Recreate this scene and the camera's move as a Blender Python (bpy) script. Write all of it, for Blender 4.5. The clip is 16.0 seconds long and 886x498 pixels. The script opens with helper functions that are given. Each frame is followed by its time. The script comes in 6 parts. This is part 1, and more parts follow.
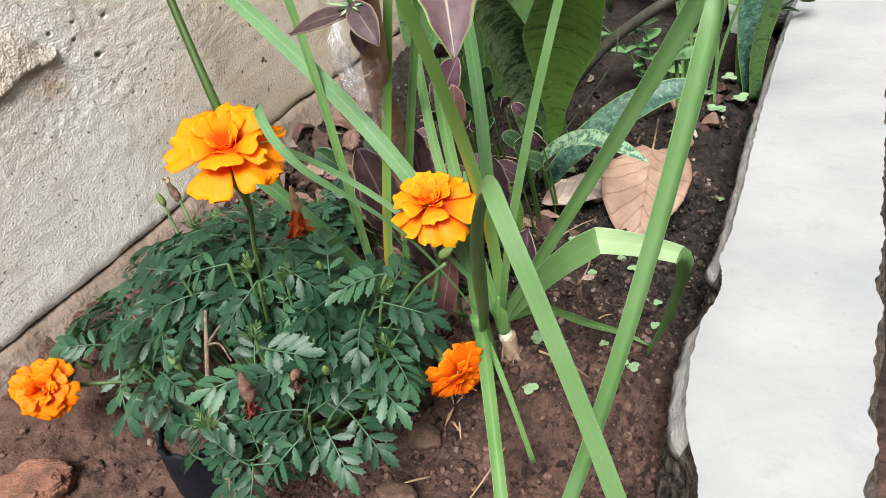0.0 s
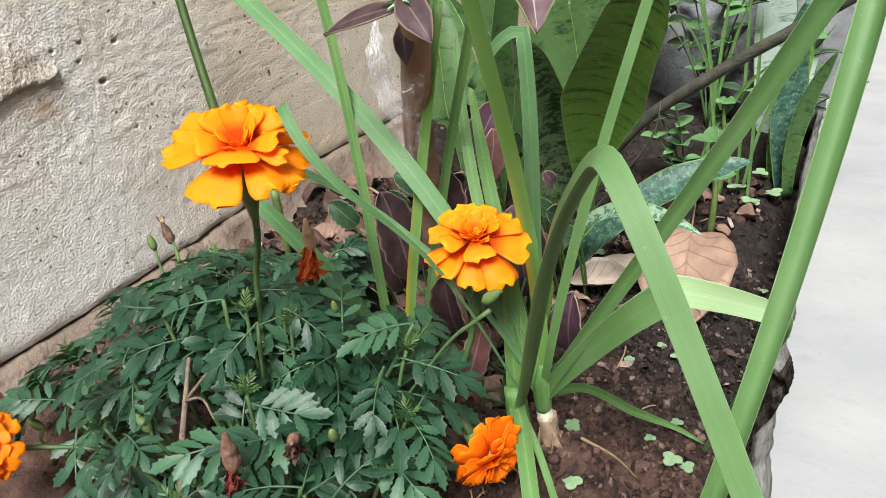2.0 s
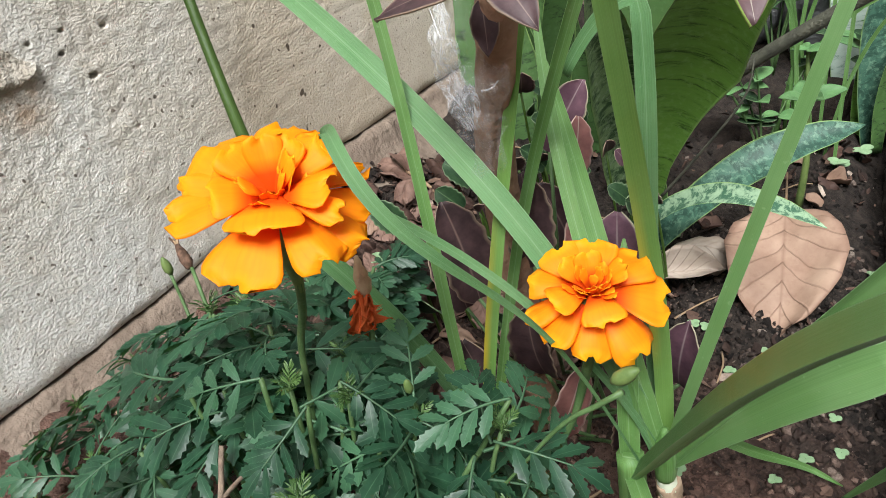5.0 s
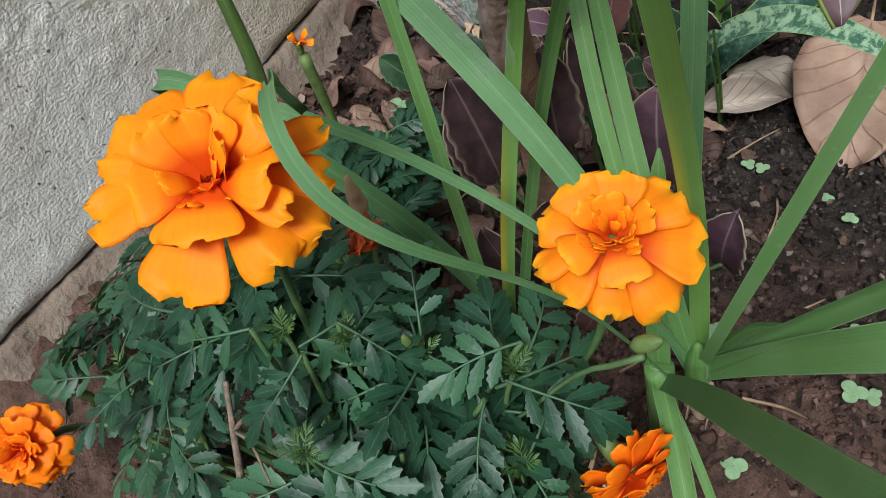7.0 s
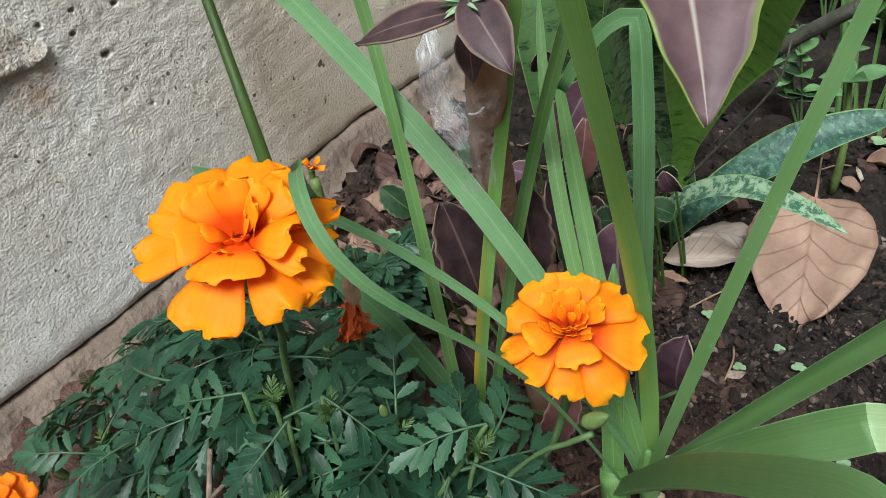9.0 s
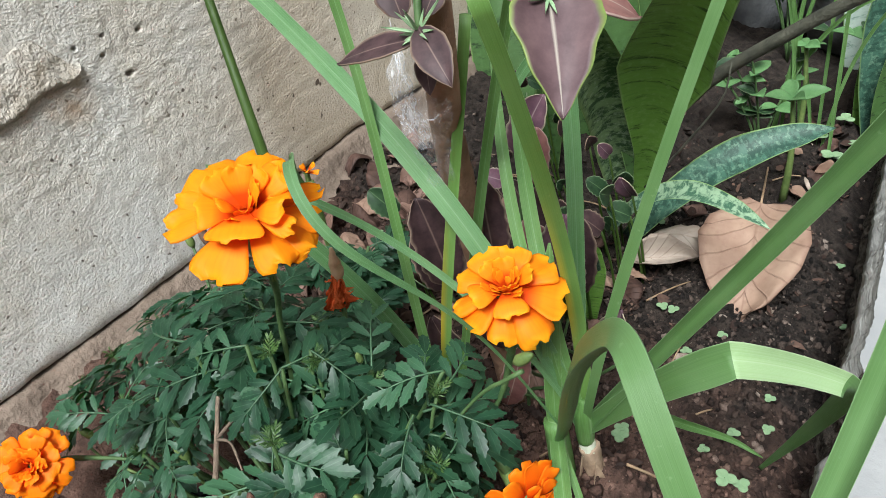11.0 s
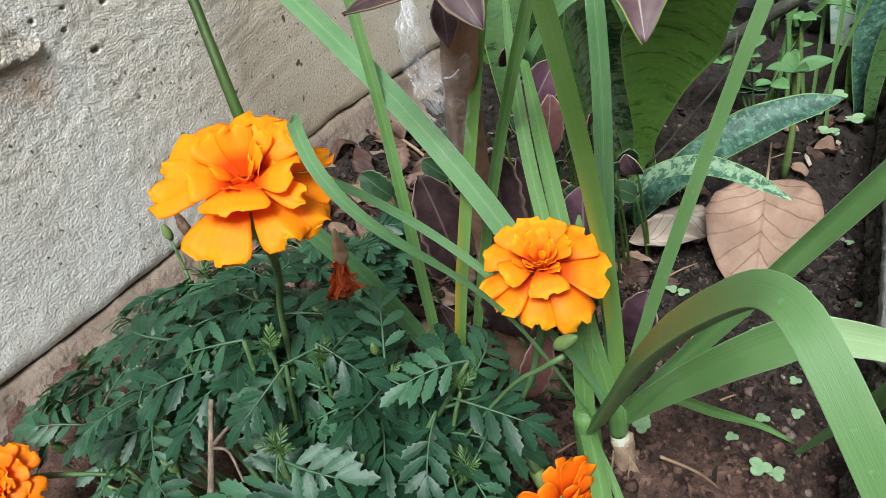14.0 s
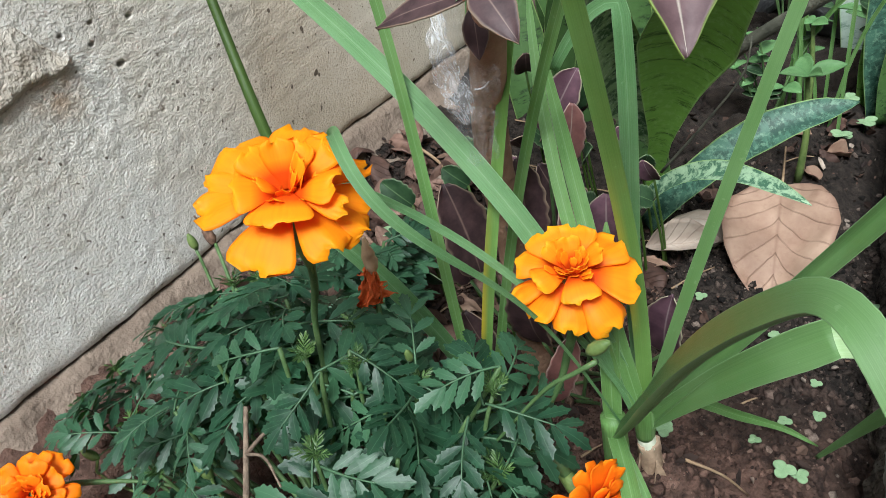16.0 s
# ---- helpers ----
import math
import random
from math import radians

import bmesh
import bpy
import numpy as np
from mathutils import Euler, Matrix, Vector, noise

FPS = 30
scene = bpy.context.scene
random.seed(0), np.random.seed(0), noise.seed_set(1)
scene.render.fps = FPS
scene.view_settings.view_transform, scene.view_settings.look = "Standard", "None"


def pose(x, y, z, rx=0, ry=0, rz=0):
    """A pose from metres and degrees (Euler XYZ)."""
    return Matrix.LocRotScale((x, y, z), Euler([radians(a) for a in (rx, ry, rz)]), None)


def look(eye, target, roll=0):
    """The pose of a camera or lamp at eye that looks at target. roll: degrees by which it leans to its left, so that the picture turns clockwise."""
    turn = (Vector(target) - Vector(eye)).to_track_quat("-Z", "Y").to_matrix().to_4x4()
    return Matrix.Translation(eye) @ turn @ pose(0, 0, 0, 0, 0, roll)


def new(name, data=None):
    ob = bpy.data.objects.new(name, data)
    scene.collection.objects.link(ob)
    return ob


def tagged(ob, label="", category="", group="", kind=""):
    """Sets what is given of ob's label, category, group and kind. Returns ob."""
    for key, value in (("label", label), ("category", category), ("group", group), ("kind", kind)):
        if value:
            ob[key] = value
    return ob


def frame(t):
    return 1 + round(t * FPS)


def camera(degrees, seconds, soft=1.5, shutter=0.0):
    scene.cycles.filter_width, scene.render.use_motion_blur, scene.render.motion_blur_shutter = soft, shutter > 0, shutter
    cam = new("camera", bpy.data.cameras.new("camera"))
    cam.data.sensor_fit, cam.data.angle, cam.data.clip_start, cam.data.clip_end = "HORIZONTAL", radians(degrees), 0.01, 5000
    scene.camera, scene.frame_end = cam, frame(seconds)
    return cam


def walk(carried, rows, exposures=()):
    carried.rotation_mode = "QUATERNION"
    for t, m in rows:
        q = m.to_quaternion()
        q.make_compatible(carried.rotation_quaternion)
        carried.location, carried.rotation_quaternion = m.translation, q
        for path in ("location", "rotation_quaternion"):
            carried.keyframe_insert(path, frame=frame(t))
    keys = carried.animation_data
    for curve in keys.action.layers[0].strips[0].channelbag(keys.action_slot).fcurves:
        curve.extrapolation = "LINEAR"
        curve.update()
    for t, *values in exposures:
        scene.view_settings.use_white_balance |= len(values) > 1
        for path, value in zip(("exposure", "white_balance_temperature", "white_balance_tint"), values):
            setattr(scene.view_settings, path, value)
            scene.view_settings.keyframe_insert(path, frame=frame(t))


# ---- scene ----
# camera: seconds, place in metres, turn in degrees
cam = camera(64.6, 16.0, 0.4)
PATH = [
    (0, 0.4747, 0.0000, 0.3321, 56.51, 9.42, 33.02),
    (0.5, 0.4572, 0.0141, 0.3210, 57.60, 9.23, 33.74),
    (1, 0.4370, 0.0195, 0.2990, 60.09, 8.33, 34.19),
    (1.5, 0.4319, 0.0244, 0.2866, 62.49, 7.15, 34.02),
    (2, 0.4320, 0.0133, 0.2817, 65.62, 6.01, 34.13),
    (2.5, 0.4280, 0.0152, 0.2743, 65.62, 5.95, 33.53),
    (3, 0.4190, 0.0294, 0.2726, 65.07, 5.95, 32.93),
    (3.5, 0.4077, 0.0364, 0.2688, 64.78, 6.45, 33.61),
    (4, 0.3968, 0.0455, 0.2648, 64.47, 7.04, 34.36),
    (4.5, 0.3861, 0.0457, 0.2629, 65.57, 6.97, 35.01),
    (4.7, 0.3769, 0.0517, 0.2737, 64.13, 7.94, 34.46),
    (6.8, 0.3486, 0.1254, 0.3046, 46.26, 13.46, 35.50),
    (7, 0.3518, 0.1200, 0.3005, 43.54, 13.67, 36.18),
    (7.5, 0.3528, 0.1254, 0.3165, 42.24, 13.31, 36.69),
    (8, 0.3499, 0.1230, 0.3103, 47.75, 11.17, 38.04),
    (8.5, 0.3592, 0.1070, 0.3046, 53.20, 10.14, 38.45),
    (9, 0.3748, 0.0915, 0.3043, 56.87, 9.11, 38.28),
    (9.2, 0.3806, 0.0867, 0.3041, 57.62, 8.96, 38.12),
    (11.3, 0.4220, 0.0599, 0.3180, 58.59, 9.08, 38.59),
    (11.5, 0.4214, 0.0627, 0.3170, 58.51, 9.18, 38.27),
    (12, 0.4182, 0.0656, 0.3052, 59.47, 8.35, 38.14),
    (12.5, 0.4128, 0.0647, 0.2983, 59.99, 8.57, 38.36),
    (13, 0.4068, 0.0632, 0.2987, 60.11, 8.42, 38.44),
    (13.5, 0.3993, 0.0654, 0.2996, 57.50, 9.38, 37.97),
    (14, 0.3905, 0.0640, 0.2974, 58.09, 9.20, 35.54),
    (14.5, 0.3843, 0.0574, 0.2974, 58.39, 9.07, 34.95),
    (15, 0.3847, 0.0600, 0.3071, 58.27, 10.15, 34.93),
    (15.5, 0.3879, 0.0616, 0.3073, 58.13, 10.27, 35.08),
    (16, 0.3855, 0.0563, 0.3021, 58.53, 9.87, 35.62),
]
EXPOSURES = [(0.0, 0.93, 6260, 9), (1.5, 0.89, 6230, 9), (2.5, 0.83, 6200, 9), (3.5, 0.84, 6180, 8), (4.7, 0.81, 6130, 7), (6.8, 0.27, 5830, 5), (7.5, 0.16, 5830, 5), (8.0, 0.22, 5830, 5), (9.0, 0.42, 5880, 5), (11.5, 0.66, 5930, 5), (14.0, 0.64, 5880, 4), (16.0, 0.62, 5850, 4)]
walk(cam, [(t, pose(x, y, z, rx, ry, rz)) for t, x, y, z, rx, ry, rz in PATH], EXPOSURES)

# ---- light: bright overcast sky over an open yard, weak wide sun ----
SUN_EL, SUN_AZ = radians(52), radians(154)
world = bpy.data.worlds.new("sky")
scene.world = world
world.use_nodes = True
wn = world.node_tree
sky = wn.nodes.new("ShaderNodeTexSky")
sky.sky_type, sky.sun_disc = "NISHITA", False
sky.sun_elevation, sky.sun_rotation = SUN_EL, SUN_AZ
sky.dust_density, sky.ozone_density, sky.air_density = 4.0, 0.6, 1.0
bg = wn.nodes["Background"]
bg.inputs["Strength"].default_value = 0.102
haze = wn.nodes.new("ShaderNodeHueSaturation")
haze.inputs["Saturation"].default_value = 0.45
wn.links.new(sky.outputs[0], haze.inputs["Color"])
wn.links.new(haze.outputs[0], bg.inputs["Color"])
sun = new("sun", bpy.data.lights.new("sun", "SUN"))
sun.data.energy, sun.data.angle, sun.data.color = 3.55, radians(22), (1.0, 0.97, 0.92)
sun.matrix_world = look((0, 0, 0), (-math.sin(SUN_AZ) * math.cos(SUN_EL), -math.cos(SUN_AZ) * math.cos(SUN_EL), -math.sin(SUN_EL)))


# ---- material kit ----
class Mat:
    """A short hand for node materials."""

    def __init__(self, name, rough=0.6, spec=0.4):
        self.m = bpy.data.materials.new(name)
        self.m.use_nodes = True
        self.t = self.m.node_tree
        self.b = self.t.nodes["Principled BSDF"]
        self.b.inputs["Roughness"].default_value = rough
        self.b.inputs["Specular IOR Level"].default_value = spec

    def node(self, kind, **props):
        n = self.t.nodes.new("ShaderNode" + kind)
        for k, v in props.items():
            if k in n.inputs:
                n.inputs[k].default_value = v
        return n

    def link(self, a, b):
        self.t.links.new(a, b)
        return self

    def coords(self, uv=False, scale=(1, 1, 1)):
        c = self.node("TexCoord")
        mp = self.node("Mapping")
        mp.inputs["Scale"].default_value = scale
        self.link(c.outputs["UV" if uv else "Object"], mp.inputs["Vector"])
        return mp.outputs["Vector"]

    def noise(self, scale, detail=4.0, rough=0.55, vec=None, warp=0.0):
        n = self.node("TexNoise", Scale=scale, Detail=detail, Roughness=rough, Distortion=warp)
        self.link(vec or self.coords(), n.inputs["Vector"])
        return n.outputs["Fac"]

    def ramp(self, fac, stops):
        r = self.node("ValToRGB")
        e = r.color_ramp.elements
        while len(e) < len(stops):
            e.new(0.5)
        for k, (p, c) in zip(e, stops):
            k.position = p
            k.color = (*c, 1) if len(c) == 3 else c
        self.link(fac, r.inputs["Fac"])
        return r.outputs["Color"]

    def mix(self, fac, a, b, kind="MIX"):
        n = self.t.nodes.new("ShaderNodeMix")
        n.data_type, n.blend_type = "RGBA", kind
        for sock, v in ((n.inputs[0], fac), (n.inputs[6], a), (n.inputs[7], b)):
            if isinstance(v, (int, float)):
                sock.default_value = v
            elif isinstance(v, tuple):
                sock.default_value = (*v, 1)
            else:
                self.link(v, sock)
        return n.outputs[2]

    def color(self, c):
        self.link(c, self.b.inputs["Base Color"])
        return self

    def bump(self, fac, strength=0.3, dist=0.001):
        n = self.node("Bump", Strength=strength, Distance=dist)
        self.link(fac, n.inputs["Height"])
        if self.b.inputs["Normal"].is_linked:
            self.link(self.b.inputs["Normal"].links[0].from_socket, n.inputs["Normal"])
        self.link(n.outputs["Normal"], self.b.inputs["Normal"])
        return self

    def thin(self, amount, tint):
        """Lets light pass through a thin leaf or petal."""
        tr = self.node("BsdfTranslucent")
        if isinstance(tint, tuple):
            tr.inputs["Color"].default_value = (*tint, 1)
        else:
            self.link(tint, tr.inputs["Color"])
        mx = self.node("MixShader")
        mx.inputs[0].default_value = amount
        self.link(self.b.outputs[0], mx.inputs[1]).link(tr.outputs[0], mx.inputs[2])
        self.link(mx.outputs[0], self.t.nodes["Material Output"].inputs["Surface"])
        return self

    def uv_axis(self, axis):
        c = self.node("TexCoord")
        s = self.node("SeparateXYZ")
        self.link(c.outputs["UV"], s.inputs[0])
        return s.outputs[axis]

    def random(self):
        return self.node("ObjectInfo").outputs["Random"]


def strap_material(name, dark, mid, pale, patch=None, ribs=0.3, midrib=0.55, through_light=0.34):
    m = Mat(name, 0.42, 0.36)
    streak = m.noise(1.0, 5, 0.7, m.coords(True, (42, 0.8, 1)))
    fine = m.noise(1.0, 3, 0.6, m.coords(True, (150, 2.5, 1)))
    blotch = m.noise(38, 3)
    c = m.mix(m.ramp(streak, [(0.36, (0, 0, 0)), (0.64, (1, 1, 1))]), dark, mid)
    c = m.mix(m.ramp(fine, [(0.5, (0, 0, 0)), (0.72, (ribs, ribs, ribs))]), c, pale)
    c = m.mix(m.ramp(blotch, [(0.42, (0, 0, 0)), (0.75, (0.22, 0.22, 0.22))]), c, pale)
    edge = m.ramp(m.uv_axis(0), [(0.0, (0.8, 0.8, 0.8)), (0.035, (0.05, 0.05, 0.05)), (0.46, (0, 0, 0)), (0.5, (midrib, midrib, midrib)), (0.54, (0, 0, 0)), (0.965, (0.05, 0.05, 0.05)), (1.0, (0.8, 0.8, 0.8))])
    c = m.mix(edge, c, pale)
    scuff = m.ramp(m.noise(420, 3, 0.6), [(0.66, (0, 0, 0)), (0.74, (0.35, 0.35, 0.35))])
    c = m.mix(scuff, c, pale)
    if patch:
        v = m.ramp(m.uv_axis(1), [(patch[0], (0, 0, 0)), (patch[1], (1, 1, 1)), (patch[2], (0.7, 0.7, 0.7)), (patch[3], (0, 0, 0))])
        side = m.ramp(m.uv_axis(0), [(0.12, (0.9, 0.9, 0.9)), (0.55, (0.0, 0.0, 0.0))])
        c = m.mix(m.mix(1.0, v, side, "MULTIPLY"), c, (0.50, 0.38, 0.03))
    m.color(c).bump(streak, 0.25, 0.0006).bump(fine, ribs, 0.0004)
    return m.thin(through_light, m.mix(0.45, c, (0.36, 0.54, 0.13))).m


M_STRAP = strap_material("strap_leaf_green", (0.082, 0.195, 0.044), (0.175, 0.345, 0.095), (0.38, 0.53, 0.27))
M_STRAP_YELLOW = strap_material("strap_leaf_yellowing", (0.095, 0.190, 0.036), (0.150, 0.290, 0.064), (0.28, 0.42, 0.17), (0.22, 0.36, 0.46, 0.64), 0.12, 0.12, 0.26)
M_STRAP_PALE = strap_material("strap_leaf_underside", (0.34, 0.52, 0.23), (0.46, 0.62, 0.34), (0.60, 0.72, 0.47))
M_STRAP_BLUE = strap_material("strap_leaf_blue_green", (0.078, 0.195, 0.066), (0.155, 0.335, 0.125), (0.36, 0.52, 0.29), None, 0.6)
M_STRAP_SMOOTH = strap_material("smooth_strap_leaf", (0.084, 0.172, 0.048), (0.120, 0.236, 0.076), (0.25, 0.38, 0.19), None, 0.10, 0.12, 0.18)
M_STEM_DARK = strap_material("dark_green_stem", (0.035, 0.07, 0.012), (0.06, 0.11, 0.02), (0.09, 0.15, 0.03))


def marigold_leaf_material(name, low, high, fresh, vein_tint, gloss=0.44):
    m = Mat(name, gloss, 0.36)
    u = m.uv_axis(0)
    n = m.noise(120, 4, 0.6)
    c = m.mix(m.ramp(n, [(0.3, (0, 0, 0)), (0.7, (1, 1, 1))]), low, high)
    c = m.mix(m.ramp(m.random(), [(0.0, (0, 0, 0)), (0.45, (0.08, 0.08, 0.08)), (0.8, (0.36, 0.36, 0.36)), (1.0, (0.65, 0.65, 0.65))]), c, fresh)
    vein = m.ramp(u, [(0.0, (0, 0, 0)), (0.46, (0, 0, 0)), (0.5, (0.42, 0.42, 0.42)), (0.54, (0, 0, 0))])
    edge = m.ramp(u, [(0.0, (0.28, 0.28, 0.28)), (0.06, (0, 0, 0)), (0.94, (0, 0, 0)), (1.0, (0.28, 0.28, 0.28))])
    c = m.mix(vein, c, vein_tint)
    c = m.mix(edge, c, vein_tint)
    m.color(c).bump(m.noise(420, 3, 0.6), 0.35, 0.0007)
    return m.thin(0.10, (0.10, 0.30, 0.05)).m


M_MLEAF = marigold_leaf_material("marigold_leaf_green", (0.004, 0.021, 0.011), (0.019, 0.064, 0.031), (0.066, 0.158, 0.078), (0.120, 0.215, 0.115))
M_MFRESH = marigold_leaf_material("young_marigold_leaf_green", (0.022, 0.058, 0.013), (0.060, 0.120, 0.028), (0.095, 0.165, 0.045), (0.14, 0.21, 0.09))


def petal_material(name, root, body, rim):
    m = Mat(name, 0.55, 0.25)
    v = m.uv_axis(1)
    # Petal roots are redder; the zone is widened to paint shade between petals.
    c = m.ramp(v, [(0.0, root), (0.34, root), (0.62, body), (0.82, body), (1.0, rim)])
    ribs = m.noise(1.0, 3, 0.5, m.coords(True, (14, 1.2, 1)))
    c = m.mix(m.ramp(ribs, [(0.45, (0, 0, 0)), (0.7, (0.14, 0.14, 0.14))]), c, root)
    m.color(c).bump(ribs, 0.12, 0.0005)
    return m.thin(0.5, c).m


M_PETAL = petal_material("orange_petal", (0.84, 0.11, 0.002), (1.0, 0.385, 0.002), (1.0, 0.46, 0.003))
M_PETAL_Y = petal_material("yellow_edged_petal", (0.76, 0.09, 0.002), (0.98, 0.355, 0.003), (1.0, 0.53, 0.010))
M_PETAL_L = petal_material("warm_orange_petal", (0.80, 0.09, 0.002), (1.0, 0.30, 0.002), (1.0, 0.37, 0.003))
M_PETAL_D = petal_material("deep_orange_petal", (0.80, 0.10, 0.002), (0.98, 0.26, 0.003), (1.0, 0.33, 0.005))


def plain(name, a, b, scale, rough=0.7, bump=0.4, dist=0.001, detail=5, spec=0.3):
    m = Mat(name, rough, spec)
    n = m.noise(scale, detail)
    n2 = m.noise(scale * 6, 3)
    c = m.mix(m.ramp(n, [(0.3, (0, 0, 0)), (0.7, (1, 1, 1))]), a, b)
    c = m.mix(0.25, c, m.mix(n2, a, b))
    return m.color(c).bump(n2, bump, dist).m


M_CALYX = plain("calyx_green", (0.060, 0.105, 0.028), (0.17, 0.225, 0.070), 160, 0.5, 0.15)
M_STALK = plain("stalk_green", (0.040, 0.082, 0.026), (0.100, 0.165, 0.062), 90, 0.5)
M_DEADRED = plain("withered_red_petal", (0.50, 0.050, 0.012), (0.90, 0.22, 0.050), 420, 0.7)
M_DARKRED = plain("dark_withered_petal", (0.06, 0.010, 0.008), (0.26, 0.045, 0.030), 420, 0.7)
M_HUSK = plain("dry_striped_husk", (0.050, 0.018, 0.014), (0.34, 0.20, 0.135), 330, 0.8, 0.8)
M_STRAW = plain("dry_straw", (0.35, 0.22, 0.12), (0.55, 0.40, 0.25), 150, 0.8)
M_DEADBUD = plain("withered_brown_bud", (0.015, 0.007, 0.005), (0.20, 0.115, 0.075), 420, 0.8)
M_BARK = plain("brown_bark", (0.17, 0.09, 0.055), (0.38, 0.235, 0.155), 60, 0.8, 0.6, 0.002)
M_BRANCH = plain("grey_green_branch", (0.026, 0.027, 0.020), (0.092, 0.090, 0.066), 90, 0.7, 0.6, 0.002)
M_TWIG = plain("dry_twig", (0.22, 0.14, 0.08), (0.38, 0.27, 0.17), 120, 0.8)
M_DEADSTALK = plain("dead_grey_stalk", (0.085, 0.060, 0.045), (0.30, 0.225, 0.165), 240, 0.85, 0.8)


def dry_leaf_material(name, a, b, vein):
    m = Mat(name, 0.65, 0.3)
    n = m.noise(45, 5)
    c = m.mix(m.ramp(n, [(0.3, (0, 0, 0)), (0.7, (1, 1, 1))]), a, b)
    c = m.mix(m.ramp(m.noise(220, 3), [(0.55, (0, 0, 0)), (0.8, (0.5, 0.5, 0.5))]), c, vein)
    c = m.mix(m.ramp(m.uv_axis(0), [(0.0, (0.7, 0.7, 0.7)), (0.07, (0, 0, 0)), (0.93, (0, 0, 0)), (1.0, (0.7, 0.7, 0.7))]), c, vein)
    c = m.mix(m.ramp(m.uv_axis(0), [(0.475, (0, 0, 0)), (0.5, (0.6, 0.6, 0.6)), (0.525, (0, 0, 0))]), c, vein)
    u, v = m.uv_axis(0), m.uv_axis(1)

    def calc(op, x, y=None):
        k = m.t.nodes.new("ShaderNodeMath")
        k.operation = op
        for sock, val in zip(k.inputs, (x, y)):
            if isinstance(val, (int, float)):
                sock.default_value = val
            elif val is not None:
                m.link(val, sock)
        return k.outputs[0]

    off = calc("ABSOLUTE", calc("SUBTRACT", u, 0.5))
    run = calc("FRACT", calc("SUBTRACT", calc("ADD", calc("MULTIPLY", v, 7.0), calc("MULTIPLY", m.noise(16, 1), 0.8)), calc("MULTIPLY", calc("POWER", off, 0.75), 3.4)))
    side = m.ramp(calc("ABSOLUTE", calc("SUBTRACT", run, 0.5)), [(0.0, (0.26, 0.26, 0.26)), (0.06, (0, 0, 0))])
    c = m.mix(side, c, vein)
    return m.color(c).bump(n, 0.3, 0.001).bump(side, 0.8, 0.003).thin(0.12, b).m


M_DRYLEAF = dry_leaf_material("tan_dry_leaf", (0.235, 0.140, 0.098), (0.43, 0.295, 0.215), (0.20, 0.115, 0.080))
M_GREYLEAF = dry_leaf_material("bleached_dry_leaf", (0.29, 0.225, 0.18), (0.48, 0.41, 0.345), (0.26, 0.195, 0.15))
M_LITTER_MID = dry_leaf_material("rusty_leaf_litter", (0.12, 0.066, 0.050), (0.32, 0.20, 0.155), (0.07, 0.038, 0.028))
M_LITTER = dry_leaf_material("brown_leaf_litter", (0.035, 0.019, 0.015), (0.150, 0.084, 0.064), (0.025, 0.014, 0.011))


def purple_material(name, a, b, rim, vein=(0.55, 0.5, 0.42)):
    m = Mat(name, 0.5, 0.28)
    u = m.uv_axis(0)
    c = m.mix(m.ramp(m.noise(90, 5, 0.65), [(0.36, (0, 0, 0)), (0.64, (1, 1, 1))]), a, b)
    c = m.mix(m.ramp(u, [(0.0, (1, 1, 1)), (0.03, (0.5, 0.5, 0.5)), (0.07, (0, 0, 0)), (0.93, (0, 0, 0)), (0.97, (0.5, 0.5, 0.5)), (1.0, (1, 1, 1))]), c, rim)
    c = m.mix(m.ramp(u, [(0.47, (0, 0, 0)), (0.5, (0.7, 0.7, 0.7)), (0.53, (0, 0, 0))]), c, vein)
    return m.color(c).bump(m.noise(260, 3), 0.25, 0.0006).thin(0.15, b).m


M_PURPLE = purple_material("purple_leaf", (0.085, 0.05, 0.056), (0.16, 0.10, 0.102), (0.24, 0.34, 0.08))
M_PURPLE_DARK = purple_material("dark_purple_leaf", (0.034, 0.020, 0.022), (0.090, 0.052, 0.054), (0.30, 0.22, 0.16), (0.26, 0.18, 0.15))
M_PURPLE_MID = purple_material("mid_purple_leaf", (0.09, 0.045, 0.065), (0.18, 0.095, 0.125), (0.40, 0.36, 0.25), (0.42, 0.34, 0.33))
M_WEED = purple_material("dark_green_leaf", (0.012, 0.032, 0.014), (0.04, 0.085, 0.035), (0.16, 0.22, 0.12), (0.14, 0.22, 0.10))
M_PURPLE_RED = purple_material("reddish_leaf", (0.17, 0.075, 0.070), (0.30, 0.14, 0.125), (0.50, 0.36, 0.31))


def snake_material(name, dark, light, mottle, rim=0.035, band=(1.2, 30), cut=(0.38, 0.46)):
    m = Mat(name, 0.5, 0.28)
    w = m.noise(1.0, 6, 0.7, m.coords(True, (*band, 1)), 0.35)
    c = m.mix(m.ramp(w, [(cut[0], (0, 0, 0)), (cut[1], (0.8, 0.8, 0.8)), (0.66, (1, 1, 1))]), dark, light)
    c = m.mix(m.ramp(m.noise(240, 4, 0.65), [(0.52, (0, 0, 0)), (0.66, (0.6, 0.6, 0.6))]), c, mottle)
    u = m.uv_axis(0)
    c = m.mix(m.ramp(u, [(0.0, (1, 1, 1)), (rim, (0, 0, 0)), (1 - rim, (0, 0, 0)), (1.0, (1, 1, 1))]), c, (0.24, 0.36, 0.12))
    return m.color(c).bump(w, 0.25, 0.001).m


